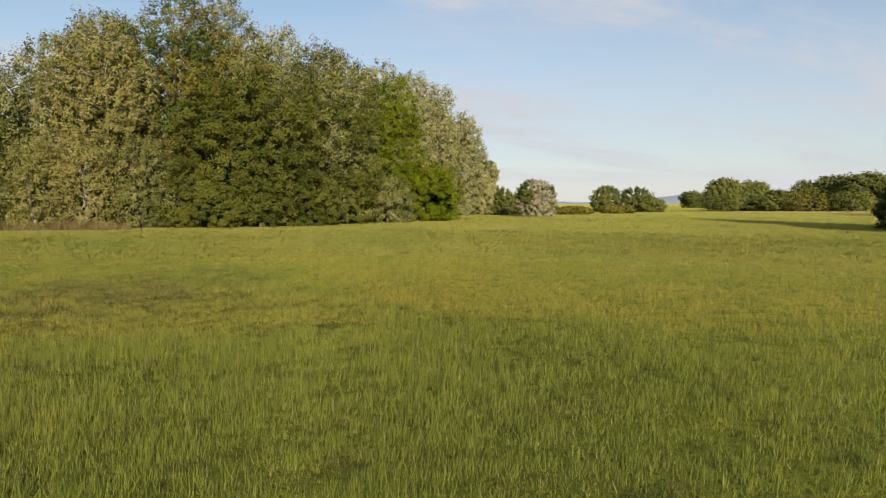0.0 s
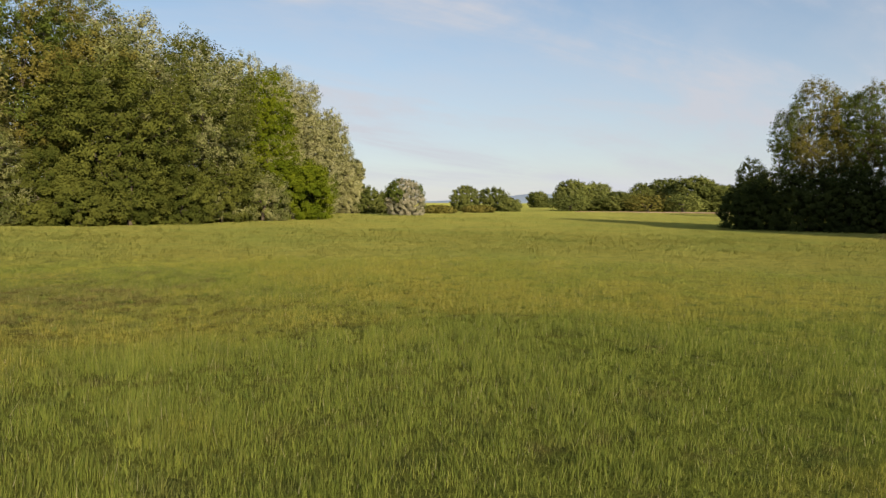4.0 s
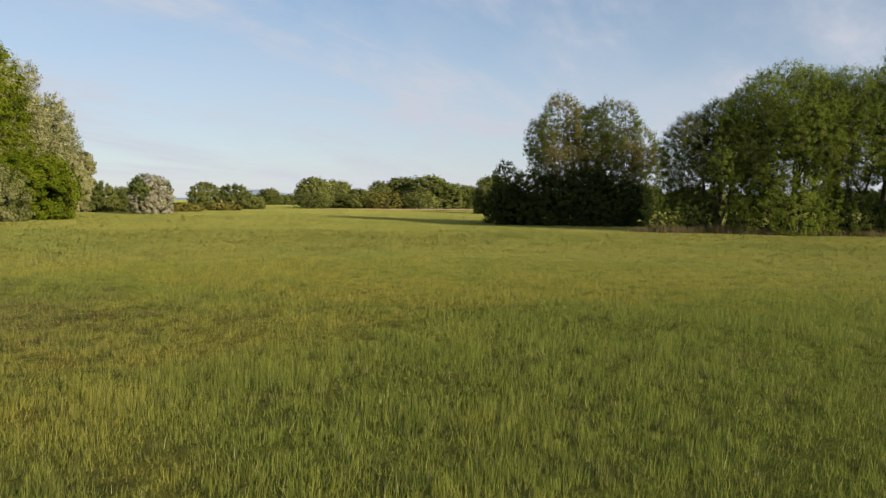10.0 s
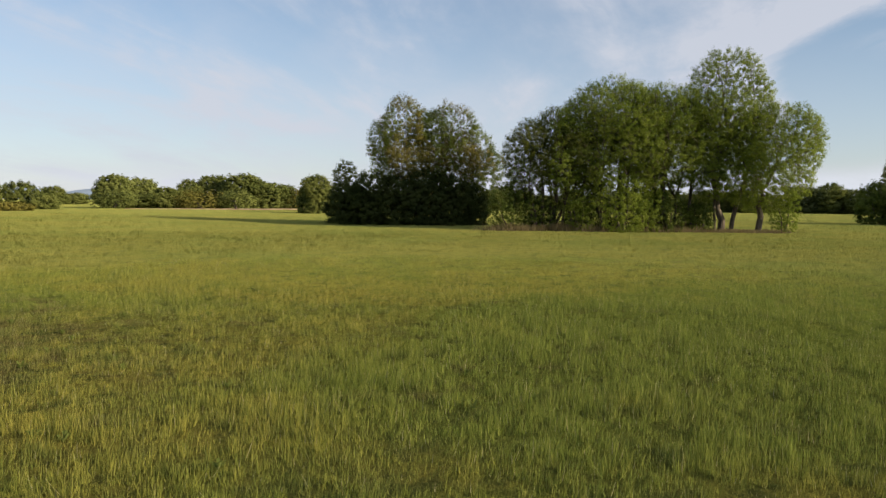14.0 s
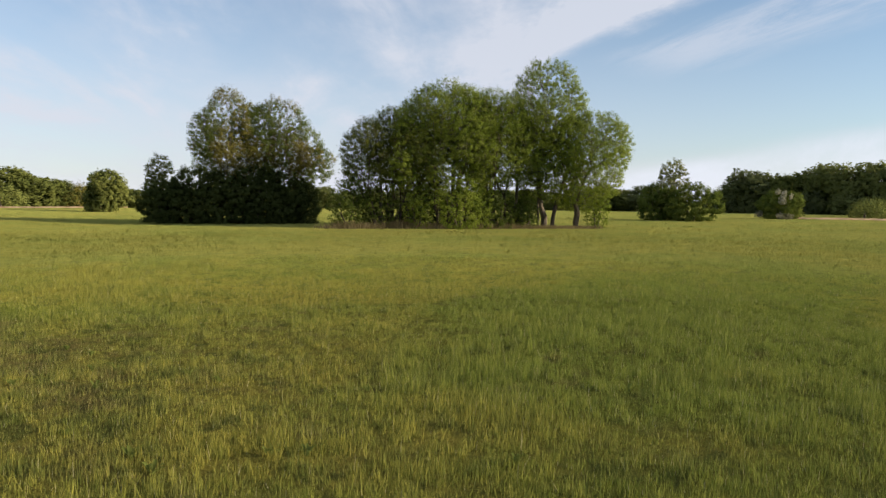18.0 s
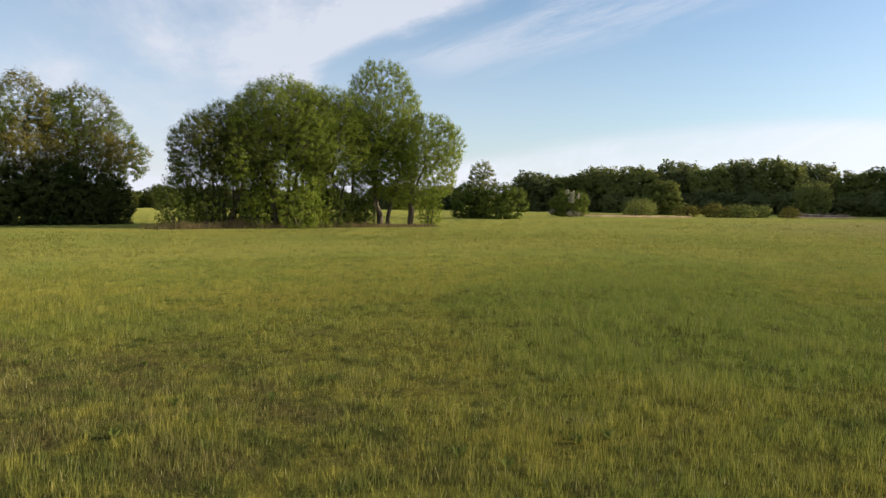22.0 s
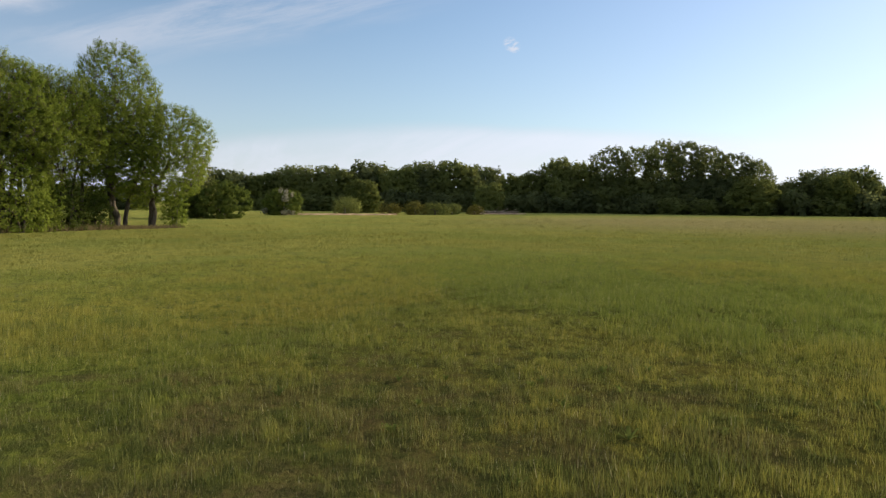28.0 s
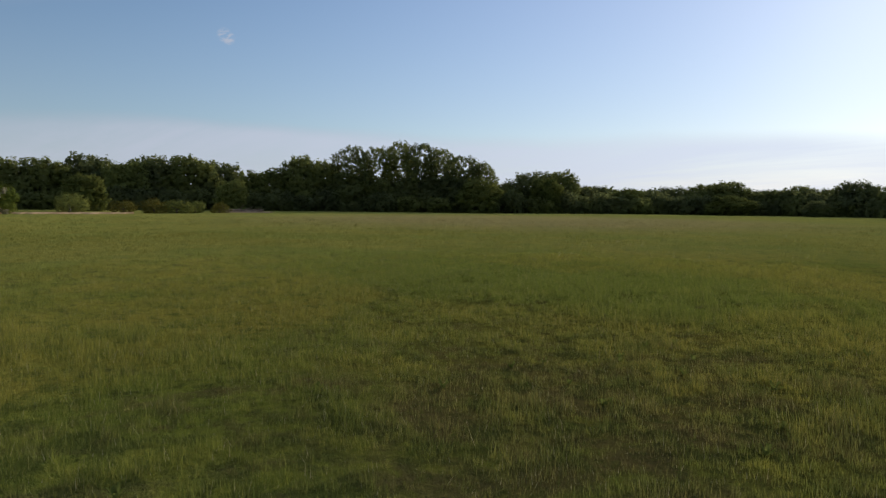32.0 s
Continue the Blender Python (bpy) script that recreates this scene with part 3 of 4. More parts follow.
def distant_hills():
    ang = np.radians(np.linspace(-30, 40, 90))
    d = 3600.0
    top = 12 + 42 * np.exp(-((np.degrees(ang) + 2) / 3.0) ** 2) + 46 * np.exp(-((np.degrees(ang) + 8) / 2.6) ** 2) + 20 * np.exp(-((np.degrees(ang) + 14) / 6.0) ** 2)
    top += 3 * np.sin(np.degrees(ang) * 1.7) + 2 * np.sin(np.degrees(ang) * 4.1)
    rows = [(d, -2.0), (d + 150, 0.75), (d + 320, 1.0), (d + 700, 0.4)]
    verts = []
    for dist, f in rows:
        verts += [(dist * math.sin(-a), dist * math.cos(a), t * f if f > 0 else f) for a, t in zip(ang, top)]
    n = len(ang)
    faces = [(r * n + i, r * n + i + 1, (r + 1) * n + i + 1, (r + 1) * n + i) for r in range(3) for i in range(n - 1)]
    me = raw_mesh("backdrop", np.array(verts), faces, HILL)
    me.polygons.foreach_set("use_smooth", np.ones(len(me.polygons), bool))
    tagged(new("backdrop", me), "low hazy blue hills on the far horizon", "hill", kind="structure")


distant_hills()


def sand_strip(x, y, length, width, turn, seed):
    """A low bare bank with a ragged edge."""
    rng = np.random.default_rng(seed)
    n = 40
    s = np.linspace(-1, 1, n)
    half = width * (1 - s**4) * rng.uniform(0.5, 1.0, n)
    line = np.stack([s * length / 2, rng.normal(0, width * 0.15, n)], 1)
    cols = []
    for f, lift_up in ((-1, 0.0), (-0.55, 0.16), (0.2, 0.26), (1, 0.02)):
        cols.append(np.stack([line[:, 0], line[:, 1] + f * half / 2, lift_up + rng.uniform(0, 0.06, n)], 1))
    verts = np.concatenate(cols)
    faces = [(r * n + i, r * n + i + 1, (r + 1) * n + i + 1, (r + 1) * n + i) for r in range(3) for i in range(n - 1)]
    ob = new("sand_bank", raw_mesh("sand_bank", verts, faces, SAND))
    ob.matrix_world = pose(x, y, float(height(x, y)) + 0.01, 0, 0, turn)
    tagged(ob, "strip of bare pale sandy soil at the meadow's edge", "sand bank", group="bare soil strips")


sand_strip(46, 172, 55, 7, -8, 1)
sand_strip(134, 14, 26, 5, -75, 2)
sand_strip(157, -24, 14, 2.5, -80, 3)

# ---- the grove ----
GROVE = "trees of the grove"


def grove_tree(x, y, h, r, mat, label, seed, leaves=9000, z0=0.2, length=0.29, bark=BARK, extra=None, name="tree", gap=None, twigs=False, holes=8):
    h, r = 1.05 * h, 1.05 * r
    leaves = int((430 if mat is LEAF_DARK else 340) * r * h) if h > 12 else leaves * 3
    plume = mat in (LEAF_GREY, LEAF_SILVER, LEAF_YELLOW)
    dome = dict(h=h, r=r, z0=z0, base=0.85, belly=0.38, gap=gap or max(0.65, 0.075 * r + 0.62), inner=0.5, ragged=0.10, holes=holes, core=(0.35, 0.8),
                head=0.24 * r + 0.8, part_at=0.9, flat=0.7 if plume else 1.25)
    return grow(name, label, "tree", x, y, [dome], leaves, length, mat, seed=seed, stems=((0, 0, 0.12 + 0.012 * h),), bark=bark,
                extra=extra, group=GROVE, twigs=twigs, slim=0.6, rise=1.0 if plume else 0.35, long=1.6 if plume else 1.45, limbs=16, fine=0.03, loose=1.05)


grove_tree(-68.0, 45.1, 16.3, 5.0, LEAF_DARK, "dark green tree at the grove's shaded edge", 11, 9000)
grove_tree(-61.5, 49.0, 21.5, 7.0, LEAF_GREY, "tall grey-green poplar in full leaf", 12, 15000)
grove_tree(-53.5, 46.5, 22.0, 6.2, LEAF_YELLOW, "pale yellow-olive poplar with thin foliage", 13, 15000, bark=BARK_PALE, twigs=True)
grove_tree(-51.0, 56.0, 26.5, 7.4, LEAF_MID, "very tall mid-green tree", 14, 24000, extra=(0.35, LEAF_OLIVE, "olive foliage"))
grove_tree(-50.5, 65.1, 28.5, 6.6, LEAF_GREY, "tallest grey-green poplar with pale bare limbs", 15, 15000, bark=BARK_PALE, twigs=True)
grove_tree(-40.5, 53.8, 16.9, 7.7, LEAF_DARK, "broad dark green tree leafy to the ground", 16, 28000)
grove_tree(-36.0, 64.0, 21.0, 7.6, LEAF_GREY, "broad grey-green tree leafy to the ground", 17, 26000, extra=(0.5, LEAF_DARK, "dark green foliage"))
grove_tree(-31.5, 75.5, 19.6, 4.6, LEAF_BRIGHT, "bright green maple among grey poplars", 18, 18000)
grove_tree(-57.0, 52.0, 24.0, 6.0, LEAF_GREY, "tall grey-green poplar in full leaf", 20, 12000)
grove_tree(-44.5, 61.0, 22.5, 6.4, LEAF_OLIVE, "tall olive-green tree behind darker ones", 21, 12000, extra=(0.5, LEAF_GREY, "grey-green foliage"))
grove_tree(-28.2, 77.6, 7.4, 6.0, LEAF_BRIGHT, "low spreading bright green shrub", 19, 15000, name="shrub")
SILVERS = [(-50.6, 80.3, 27.5, 6.8), (-47.6, 91.3, 27.0, 7.4), (-43.4, 101.9, 26.9, 7.2), (-41.4, 114.0, 26.4, 6.6), (-38.0, 119.2, 24.2, 6.2), (-35.2, 126.2, 19.7, 5.0), (-31.6, 129.5, 11.0, 3.0)]
for i, (x, y, h, r) in enumerate(SILVERS):
    grove_tree(x, y, h, r, LEAF_SILVER, "silvery white poplar turned by the wind", 30 + i, 18000, length=0.32)
for i, (x, y, h, r, m) in enumerate([(-54.2, 38.4, 8.5, 3.1, LEAF_YELLOW), (-50.3, 40.9, 10.0, 3.4, LEAF_YELLOW), (-47.0, 45.0, 9.0, 3.2, LEAF_GREY), (-43.1, 47.1, 7.6, 3.0, LEAF_DARK),
                                     (-57.5, 36.0, 7.0, 2.4, LEAF_GREY), (-32.0, 62.5, 6.5, 3.4, LEAF_DARK), (-36.5, 50.5, 6.5, 3.6, LEAF_DARK), (-33.5, 56.0, 6.0, 3.4, LEAF_DARK), (-29.5, 69.5, 6.0, 3.4, LEAF_GREY), (-27.0, 84.5, 7.5, 3.2, LEAF_BRIGHT), (-40.0, 47.5, 6.0, 3.2, LEAF_DARK)]):
    grove_tree(x, y, h, r, m, "young bushy tree at the grove's edge", 40 + i, 5500, name="young_tree", length=0.20, bark=BARK_PALE if m is LEAF_YELLOW else BARK)

# ---- middle distance to the north ----


def bush(name, label, x, y, h, r, mat, seed, leaves=4000, length=0.3, group="", category="bush", gap=None, extra=None, base=0.8, belly=0.4):
    dome = dict(h=h, r=r, z0=0.1, base=base, belly=belly, gap=gap or max(0.5, 0.27 * min(r, h)), inner=0.25, ragged=0.14)
    return grow(name, label, category, x, y, [dome], int(leaves * 2.0), length * 0.9, mat, seed=seed, stems=((0.1, 0, 0.10), (-0.2, 0.1, 0.08)), group=group, slim=0.7, extra=extra, limbs=6, twigs=False)


grow("hawthorn_bush", "rounded hawthorn bush covered in white blossom", "bush", -17.7, 112.0, [dict(h=6.9, r=4.0, z0=0.2, base=0.85, belly=0.42, gap=0.75, inner=0.2, ragged=0.08)], 26000, 0.24, LEAF_MID, seed=60,
     stems=((0.1, 0, 0.12), (-0.3, 0.2, 0.10)), slim=0.7, limbs=6, twigs=False, extra=(0.6, LEAF_BLOSSOM, "white blossom"))
FAR_ROW = "far trees beyond the meadow"
bush("shrub", "green willow shrub beside the hawthorn", -28.4, 129.5, 6.0, 3.2, LEAF_HEDGE, 61, 4000, 0.4)
bush("shrub", "green willow shrub beside the hawthorn", -24.5, 133.0, 5.0, 3.0, LEAF_HEDGE, 62, 4000, 0.4)
bush("shrub", "low straggling shrub in the meadow", -14.0, 135.0, 1.8, 4.0, LEAF_OLIVE, 63, 2500, 0.4)
bush("shrub", "low straggling shrub in the meadow", -6.0, 150.0, 1.8, 4.0, LEAF_OLIVE, 64, 2500, 0.4)
bush("shrub", "upright green willow shrub", -10.8, 178.0, 7.2, 4.2, LEAF_HEDGE, 65, 4500, 0.5)
bush("shrub", "rounded green willow shrub", -3.4, 183.0, 6.8, 4.8, LEAF_HEDGE, 66, 4500, 0.5)
bush("shrub", "low green shrub in front of willows", 1.3, 174.0, 3.8, 3.6, LEAF_HEDGE, 67, 2500, 0.45)

# trees that are only seen from far off are built once a kind and repeated


def far_kind(mat, seed, h=12.0, r=5.5, z0=0.5, leaves=11500, length=0.60, gap=1.15, base=0.8, belly=0.45, airy=0.0, inner=0.6, holes=0, ragged=0.17, head=3.4, loose=1.3, part_at=9.0, core=(0.4, 0.85)):
    dome = dict(h=h, r=r, z0=z0, base=base, belly=belly, gap=gap, airy=airy, inner=inner, holes=holes, ragged=ragged, head=head, part_at=part_at, core=core)
    return grow("tree", "", "", 0, 0, [dome], leaves, length, mat, seed=seed, stems=((0, 0, 0.3),), slim=0.75, limbs=6, twigs=None, thing=new("tree"), fine=0.05, loose=loose)


class Far:
    """Gives out far trees of one kind, the first as built and the rest as copies."""

    def __init__(self, **kw):
        self.first, self.used, self.h, self.r = far_kind(**kw), False, kw.get("h", 12.0), kw.get("r", 5.5)

    def put(self, x, y, h, r, turn, label, group, name="tree", category="tree"):
        m = pose(x, y, float(height(x, y)), 0, 0, turn)
        ob = copy_thing(self.first, m) if self.used else self.first
        ob.matrix_basis = m @ Matrix.Diagonal((r / self.r, r / self.r, h / self.h, 1))
        ob.name, self.used = name, True
        return tagged(ob, label, category, group)


WOOD = [Far(mat=LEAF_FAR, seed=200 + i) for i in range(4)]
HEDGE = [Far(mat=LEAF_HEDGE, seed=220 + i, z0=0.2) for i in range(4)]
OAK = [Far(mat=LEAF_FAR, seed=231 + i, h=20.0, r=7.0, z0=6.5 + i, gap=1.1, base=0.55, leaves=7500, length=0.55, airy=0.2, holes=9, ragged=0.22, head=2.8, loose=0.95, part_at=0.82, inner=0.12) for i in range(2)]
COPSE = [Far(mat=LEAF_FAR, seed=250 + i, h=6.0, r=5.0, z0=0.1, leaves=2600, length=0.8, gap=1.1, head=1.8) for i in range(4)]
SCRUB = [Far(mat=LEAF_HEDGE, seed=241, h=4.0, r=3.0, z0=0.1, leaves=2000, length=0.36, gap=0.8), Far(mat=LEAF_OLIVE, seed=242, h=4.0, r=3.0, z0=0.1, leaves=2000, length=0.36, gap=0.8)]

row_label = "round-crowned green tree in a far hedgerow"
for i, (x, y, h, r) in enumerate([(20.3, 197.7, 9.2, 5.9), (28.2, 207.8, 8.6, 5.4), (35.5, 203.4, 6.8, 5.2), (41.8, 205.1, 8.2, 4.6), (48.3, 203.4, 9.8, 5.8), (54.8, 195.4, 10.2, 7.4),
                                  (61.2, 193.3, 9.5, 6.8), (66.4, 191.5, 7.0, 4.6), (52.2, 134.8, 8.6, 4.3), (15.8, 343.1, 8.0, 6.0), (24.0, 350.0, 6.0, 6.5), (30.5, 194.0, 4.2, 5.8)]):
    HEDGE[i % 4].put(x, y, h, r, i * 67, row_label, FAR_ROW)
for i, (x, y, h, r) in enumerate([(18.9, 190.0, 4.2, 5.0), (40.4, 189.0, 4.6, 6.0), (49.1, 185.0, 4.6, 5.8), (69.6, 188.0, 6.2, 3.0), (76.0, 190.0, 5.5, 4.0)]):
    SCRUB[i % 2].put(x, y, h, r, i * 71, "low shrub under a far hedgerow", FAR_ROW, "shrub", "shrub")

rng_row = random.Random(8)
BACK = [(78, 192), (104, 184), (132, 170), (160, 146), (182, 116), (199, 84)]
for k in range(len(BACK) - 1):
    (xa, ya), (xb, yb) = BACK[k], BACK[k + 1]
    for s in range(5):
        x, y = xa + (xb - xa) * s / 5 + rng_row.uniform(-2, 2), ya + (yb - ya) * s / 5 + rng_row.uniform(-2, 2)
        (HEDGE if (k + s) % 3 else WOOD)[(k * 2 + s) % 4].put(x, y, rng_row.uniform(5.5, 8.5), rng_row.uniform(4.5, 6.5), rng_row.uniform(0, 360), row_label, FAR_ROW)

# ---- the clump with a shaded thicket ----
THICKET = "bushes of the shaded thicket"
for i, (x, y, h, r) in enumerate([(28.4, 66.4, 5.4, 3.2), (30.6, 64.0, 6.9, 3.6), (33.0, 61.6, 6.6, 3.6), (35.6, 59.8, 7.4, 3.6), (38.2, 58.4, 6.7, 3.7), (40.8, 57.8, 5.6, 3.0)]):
    grow("thicket_bush", "dense bush of a shaded thicket with shade-darkened leaves", "bush", x, y, [dict(h=h, r=r, z0=0.1, base=0.9, belly=0.35, gap=0.72, inner=0.3, ragged=0.12)], 22000, 0.22, LEAF_BUSH, seed=70 + i,
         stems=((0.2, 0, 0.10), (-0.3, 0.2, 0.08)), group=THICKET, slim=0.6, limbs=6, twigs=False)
bush("young_tree", "slim dark tree beside the thicket", 30.4, 71.6, 8.8, 2.2, LEAF_DARK, 76, 5000, 0.22, category="tree", base=0.5)
OPEN = dict(base=0.6, belly=0.5, gap=0.58, airy=0.55, inner=0.12, ragged=0.2, holes=3, head=1.9, part_at=0.95)
T2 = [dict(OPEN, h=16.0, r=3.4, z0=5.0, at=(-2.7, 1.2)), dict(OPEN, h=15.3, r=3.5, z0=5.0, at=(2.4, -1.2)), dict(OPEN, h=14.2, r=3.3, z0=4.8, at=(0.0, 0.2)),
      dict(OPEN, h=12.2, r=2.9, z0=4.8, at=(4.9, -2.4)), dict(OPEN, h=9.4, r=2.3, z0=4.8, at=(6.5, -3.4)), dict(OPEN, h=13.0, r=1.7, z0=7.6, at=(-5.3, 2.4)), dict(OPEN, h=10.4, r=1.8, z0=5.0, at=(-4.9, 2.2))]
grow("willow_tree", "tall olive-leaved tree rising from a thicket", "tree", 36.6, 60.6, T2, 120000, 0.172, LEAF_OLIVE, seed=80,
     stems=((-1.2, 0.4, 0.18), (0.4, 0, 0.24), (1.4, -0.4, 0.18), (-0.4, 0.6, 0.14), (2.0, -0.9, 0.13)), slim=0.5, extra=(0.5, LEAF_MID, "greener foliage"), limbs=28, loose=1.1)

# ---- the willows ----
WILLOWS = "willows in a line"


def willow(x, y, h, r, z0, leaves, seed, stems, label, lean=(0, 0), mat=LEAF_WILLOW, extra=None):
    dome = dict(h=h, r=r, z0=z0, lean=lean, base=0.72, belly=0.38, gap=0.54, airy=0.66, core=(0.4, 0.8), inner=0.15, ragged=0.10, holes=6, head=2.5, part_at=0.86)
    return grow("willow_tree", label, "tree", x, y, [dome], int(leaves * 2.1), 0.135, mat, seed=seed, stems=stems, slim=0.6, loose=1.05, droop=0.3, group=WILLOWS, extra=extra, limbs=24)


# mostly dark leaves here, in place of shade from the neighbouring willows
willow(39.6, 41.0, 11.7, 5.1, 2.0, 32000, 91, ((-0.6, 0.3, 0.16), (0.5, -0.2, 0.2), (0.9, 0.6, 0.14), (-0.9, 0.8, 0.12), (-1.3, 0.2, 0.11), (0.2, -0.9, 0.13), (1.3, -0.5, 0.11)), "many-stemmed willow with a rounded crown, darkened as if in shade", extra=(0.88, LEAF_DARK, "dark green foliage"))
willow(44.4, 36.9, 15.7, 5.6, 3.8, 42000, 92, ((-0.7, 0.3, 0.18), (0.6, -0.4, 0.22), (0.2, 0.8, 0.17), (-0.2, -0.6, 0.15), (1.2, 0.3, 0.12), (-1.2, -0.3, 0.12)), "tall many-stemmed willow in fresh leaf")
willow(48.8, 33.6, 15.0, 5.1, 3.8, 30000, 93, ((-0.5, 0.1, 0.26), (0.6, 0.2, 0.18), (0.1, 0.6, 0.15), (0.2, -0.9, 0.12), (-1.0, -0.6, 0.11)), "tall willow in fresh leaf")
willow(53.2, 29.5, 18.5, 4.4, 3.0, 44000, 94, ((-0.3, 0.1, 0.30), (0.6, -0.4, 0.20), (0.2, 0.5, 0.16), (-1.0, 0.4, 0.12)), "tallest willow with an upright crown")
willow(54.9, 26.8, 12.6, 5.3, 2.0, 36000, 95, ((0.0, 0.0, 0.26), (0.5, 0.3, 0.16)), "leaning willow with a light green crown", lean=(0.8, -1.6))
# half of this crown is darkened the same way, as painted shade
willow(41.8, 39.4, 13.6, 4.6, 4.0, 28000, 96, ((-0.3, 0.1, 0.16), (0.4, 0.2, 0.14)), "willow crowded between taller ones", extra=(0.5, LEAF_DARK, "dark green foliage"))
willow(46.4, 35.8, 15.2, 4.2, 5.0, 18000, 87, ((0.2, 0.1, 0.18), (-0.4, 0.2, 0.14)), "willow crowded between taller ones")
willow(51.0, 32.0, 14.6, 4.4, 4.6, 20000, 88, ((0.1, 0.1, 0.18), (-0.4, 0.3, 0.13)), "willow crowded between taller ones")
bush("shrub", "small spreading shrub beside the willows", 35.9, 43.0, 5.4, 2.3, LEAF_MID, 97, 3200, 0.18)
bush("shrub", "leafy yellow-green undergrowth below the willows", 42.8, 33.6, 6.4, 2.6, LEAF_WILLOW, 98, 3400, 0.18)
bush("shrub", "leafy undergrowth below the willows", 47.5, 32.0, 4.6, 2.2, LEAF_MID, 99, 2600, 0.18)
bush("shrub", "low willow regrowth below taller willows", 38.2, 41.0, 4.2, 2.2, LEAF_MID, 83, 1800, 0.18)
bush("shrub", "low willow regrowth below taller willows", 40.6, 37.2, 4.8, 1.9, LEAF_WILLOW, 84, 1700, 0.18)
bush("shrub", "low willow regrowth below taller willows", 45.6, 33.0, 5.6, 1.8, LEAF_WILLOW, 85, 1700, 0.18)
bush("shrub", "low willow regrowth below taller willows", 50.6, 30.4, 3.4, 1.6, LEAF_MID, 86, 1300, 0.18)
bush("shrub", "yellow-green sapling at the willows' foot", 56.6, 25.0, 5.0, 1.4, LEAF_WILLOW, 100, 1500, 0.18)

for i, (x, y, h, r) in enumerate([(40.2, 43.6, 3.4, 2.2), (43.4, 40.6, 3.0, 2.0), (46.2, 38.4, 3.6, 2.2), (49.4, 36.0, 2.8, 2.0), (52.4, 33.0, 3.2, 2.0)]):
    bush("shrub", "tangled undergrowth behind the willows' stems with shade-darkened leaves", x, y, h, r, LEAF_BUSH, 120 + i, 2400, 0.2)

# ---- the eastern edge ----
bush("young_tree", "slender grey-green tree over bushes", 99.0, 34.0, 10.4, 2.7, LEAF_GREY, 110, 4500, 0.3, category="tree", base=0.6)
bush("bush", "rounded green bush at the meadow's edge", 97.0, 35.5, 6.4, 3.4, LEAF_MID, 111, 5000, 0.3)
bush("bush", "rounded green bush at the meadow's edge", 96.7, 29.5, 6.2, 4.2, LEAF_MID, 112, 6000, 0.3)
bush("hawthorn_bush", "hawthorn bush with some white blossom", 127.4, 25.0, 5.6, 4.2, LEAF_MID, 113, 7000, 0.30, extra=(0.12, LEAF_BLOSSOM, "white blossom"))
EDGE = "scrub before the wood"
for i, (x, y, h, r) in enumerate([(147.0, 12.8, 3.6, 2.8), (144.2, -2.7, 2.8, 2.6), (145.0, -7.3, 2.6, 3.0), (147.3, 3.2, 2.4, 2.4), (148.8, -11.5, 2.4, 2.4), (150.3, -17.1, 2.2, 2.0), (138.8, 13.1, 3.0, 2.5)]):
    SCRUB[i % 2].put(x, y, h, r, i * 53, "low rounded shrub before the wood", EDGE, "shrub", "shrub")
HEDGE[1].put(169.0, 10.9, 8.6, 4.6, 20, "light green tree standing before the wood", EDGE)
HEDGE[2].put(172.7, -23.3, 9.4, 3.9, 120, "light green tree standing before the wood", EDGE)

FOREST = "trees of the far wood"
wood_label = "dark broad-leaved tree of the far wood"
for i, (x, y, h, r) in enumerate([(199.1, 82.0, 8.0, 8.2), (201.2, 53.5, 12.2, 8.2), (207.2, 44.4, 13.4, 8.2), (205.1, 32.7, 14.0, 8.2), (203.4, 21.3, 13.8, 8.0), (209.1, 11.0, 15.4, 8.2), (207.3, 1.2, 16.2, 7.6),
                                  (211.1, -7.0, 16.0, 7.6), (206.5, -16.7, 16.0, 8.2), (209.6, -26.1, 14.4, 7.6), (203.7, -38.8, 14.4, 8.2), (199.6, -48.7, 17.0, 7.2), (197.8, -56.2, 15.4, 5.6)]):
    (HEDGE if i % 4 == 2 else WOOD)[i % 4].put(x, y, h, r, i * 83, wood_label, FOREST)
for i, (x, y, h, r) in enumerate([(193.6, -63.7, 20.0, 7.0), (192.9, -72.2, 20.4, 6.6), (188.9, -77.7, 21.6, 7.0), (188.4, -84.3, 21.8, 6.6), (187.7, -91.0, 20.0, 7.0), (181.1, -95.7, 17.8, 7.0), (178.5, -101.1, 15.6, 5.7)]):
    OAK[i % 2].put(x, y, h, r, i * 97, "tall open-crowned tree of the far wood", FOREST)
for i, (x, y, h, r) in enumerate([(192.0, -62.0, 12.0, 7.0), (190.0, -70.0, 11.0, 7.0), (187.0, -78.0, 11.5, 7.0), (185.0, -86.0, 11.0, 7.0), (181.0, -92.0, 11.5, 7.0), (170.1, -95.4, 10.2, 7.0), (185.4, -113.5, 10.2, 6.9),
                                  (181.0, -121.1, 13.4, 8.0), (170.6, -118.9, 11.0, 5.7), (179.0, -131.7, 13.6, 7.4), (182.0, -142.0, 10.0, 7.0)]):
    (WOOD if i not in (5, 8) else HEDGE)[i % 4].put(x, y, h, r, i * 59, wood_label, FOREST)
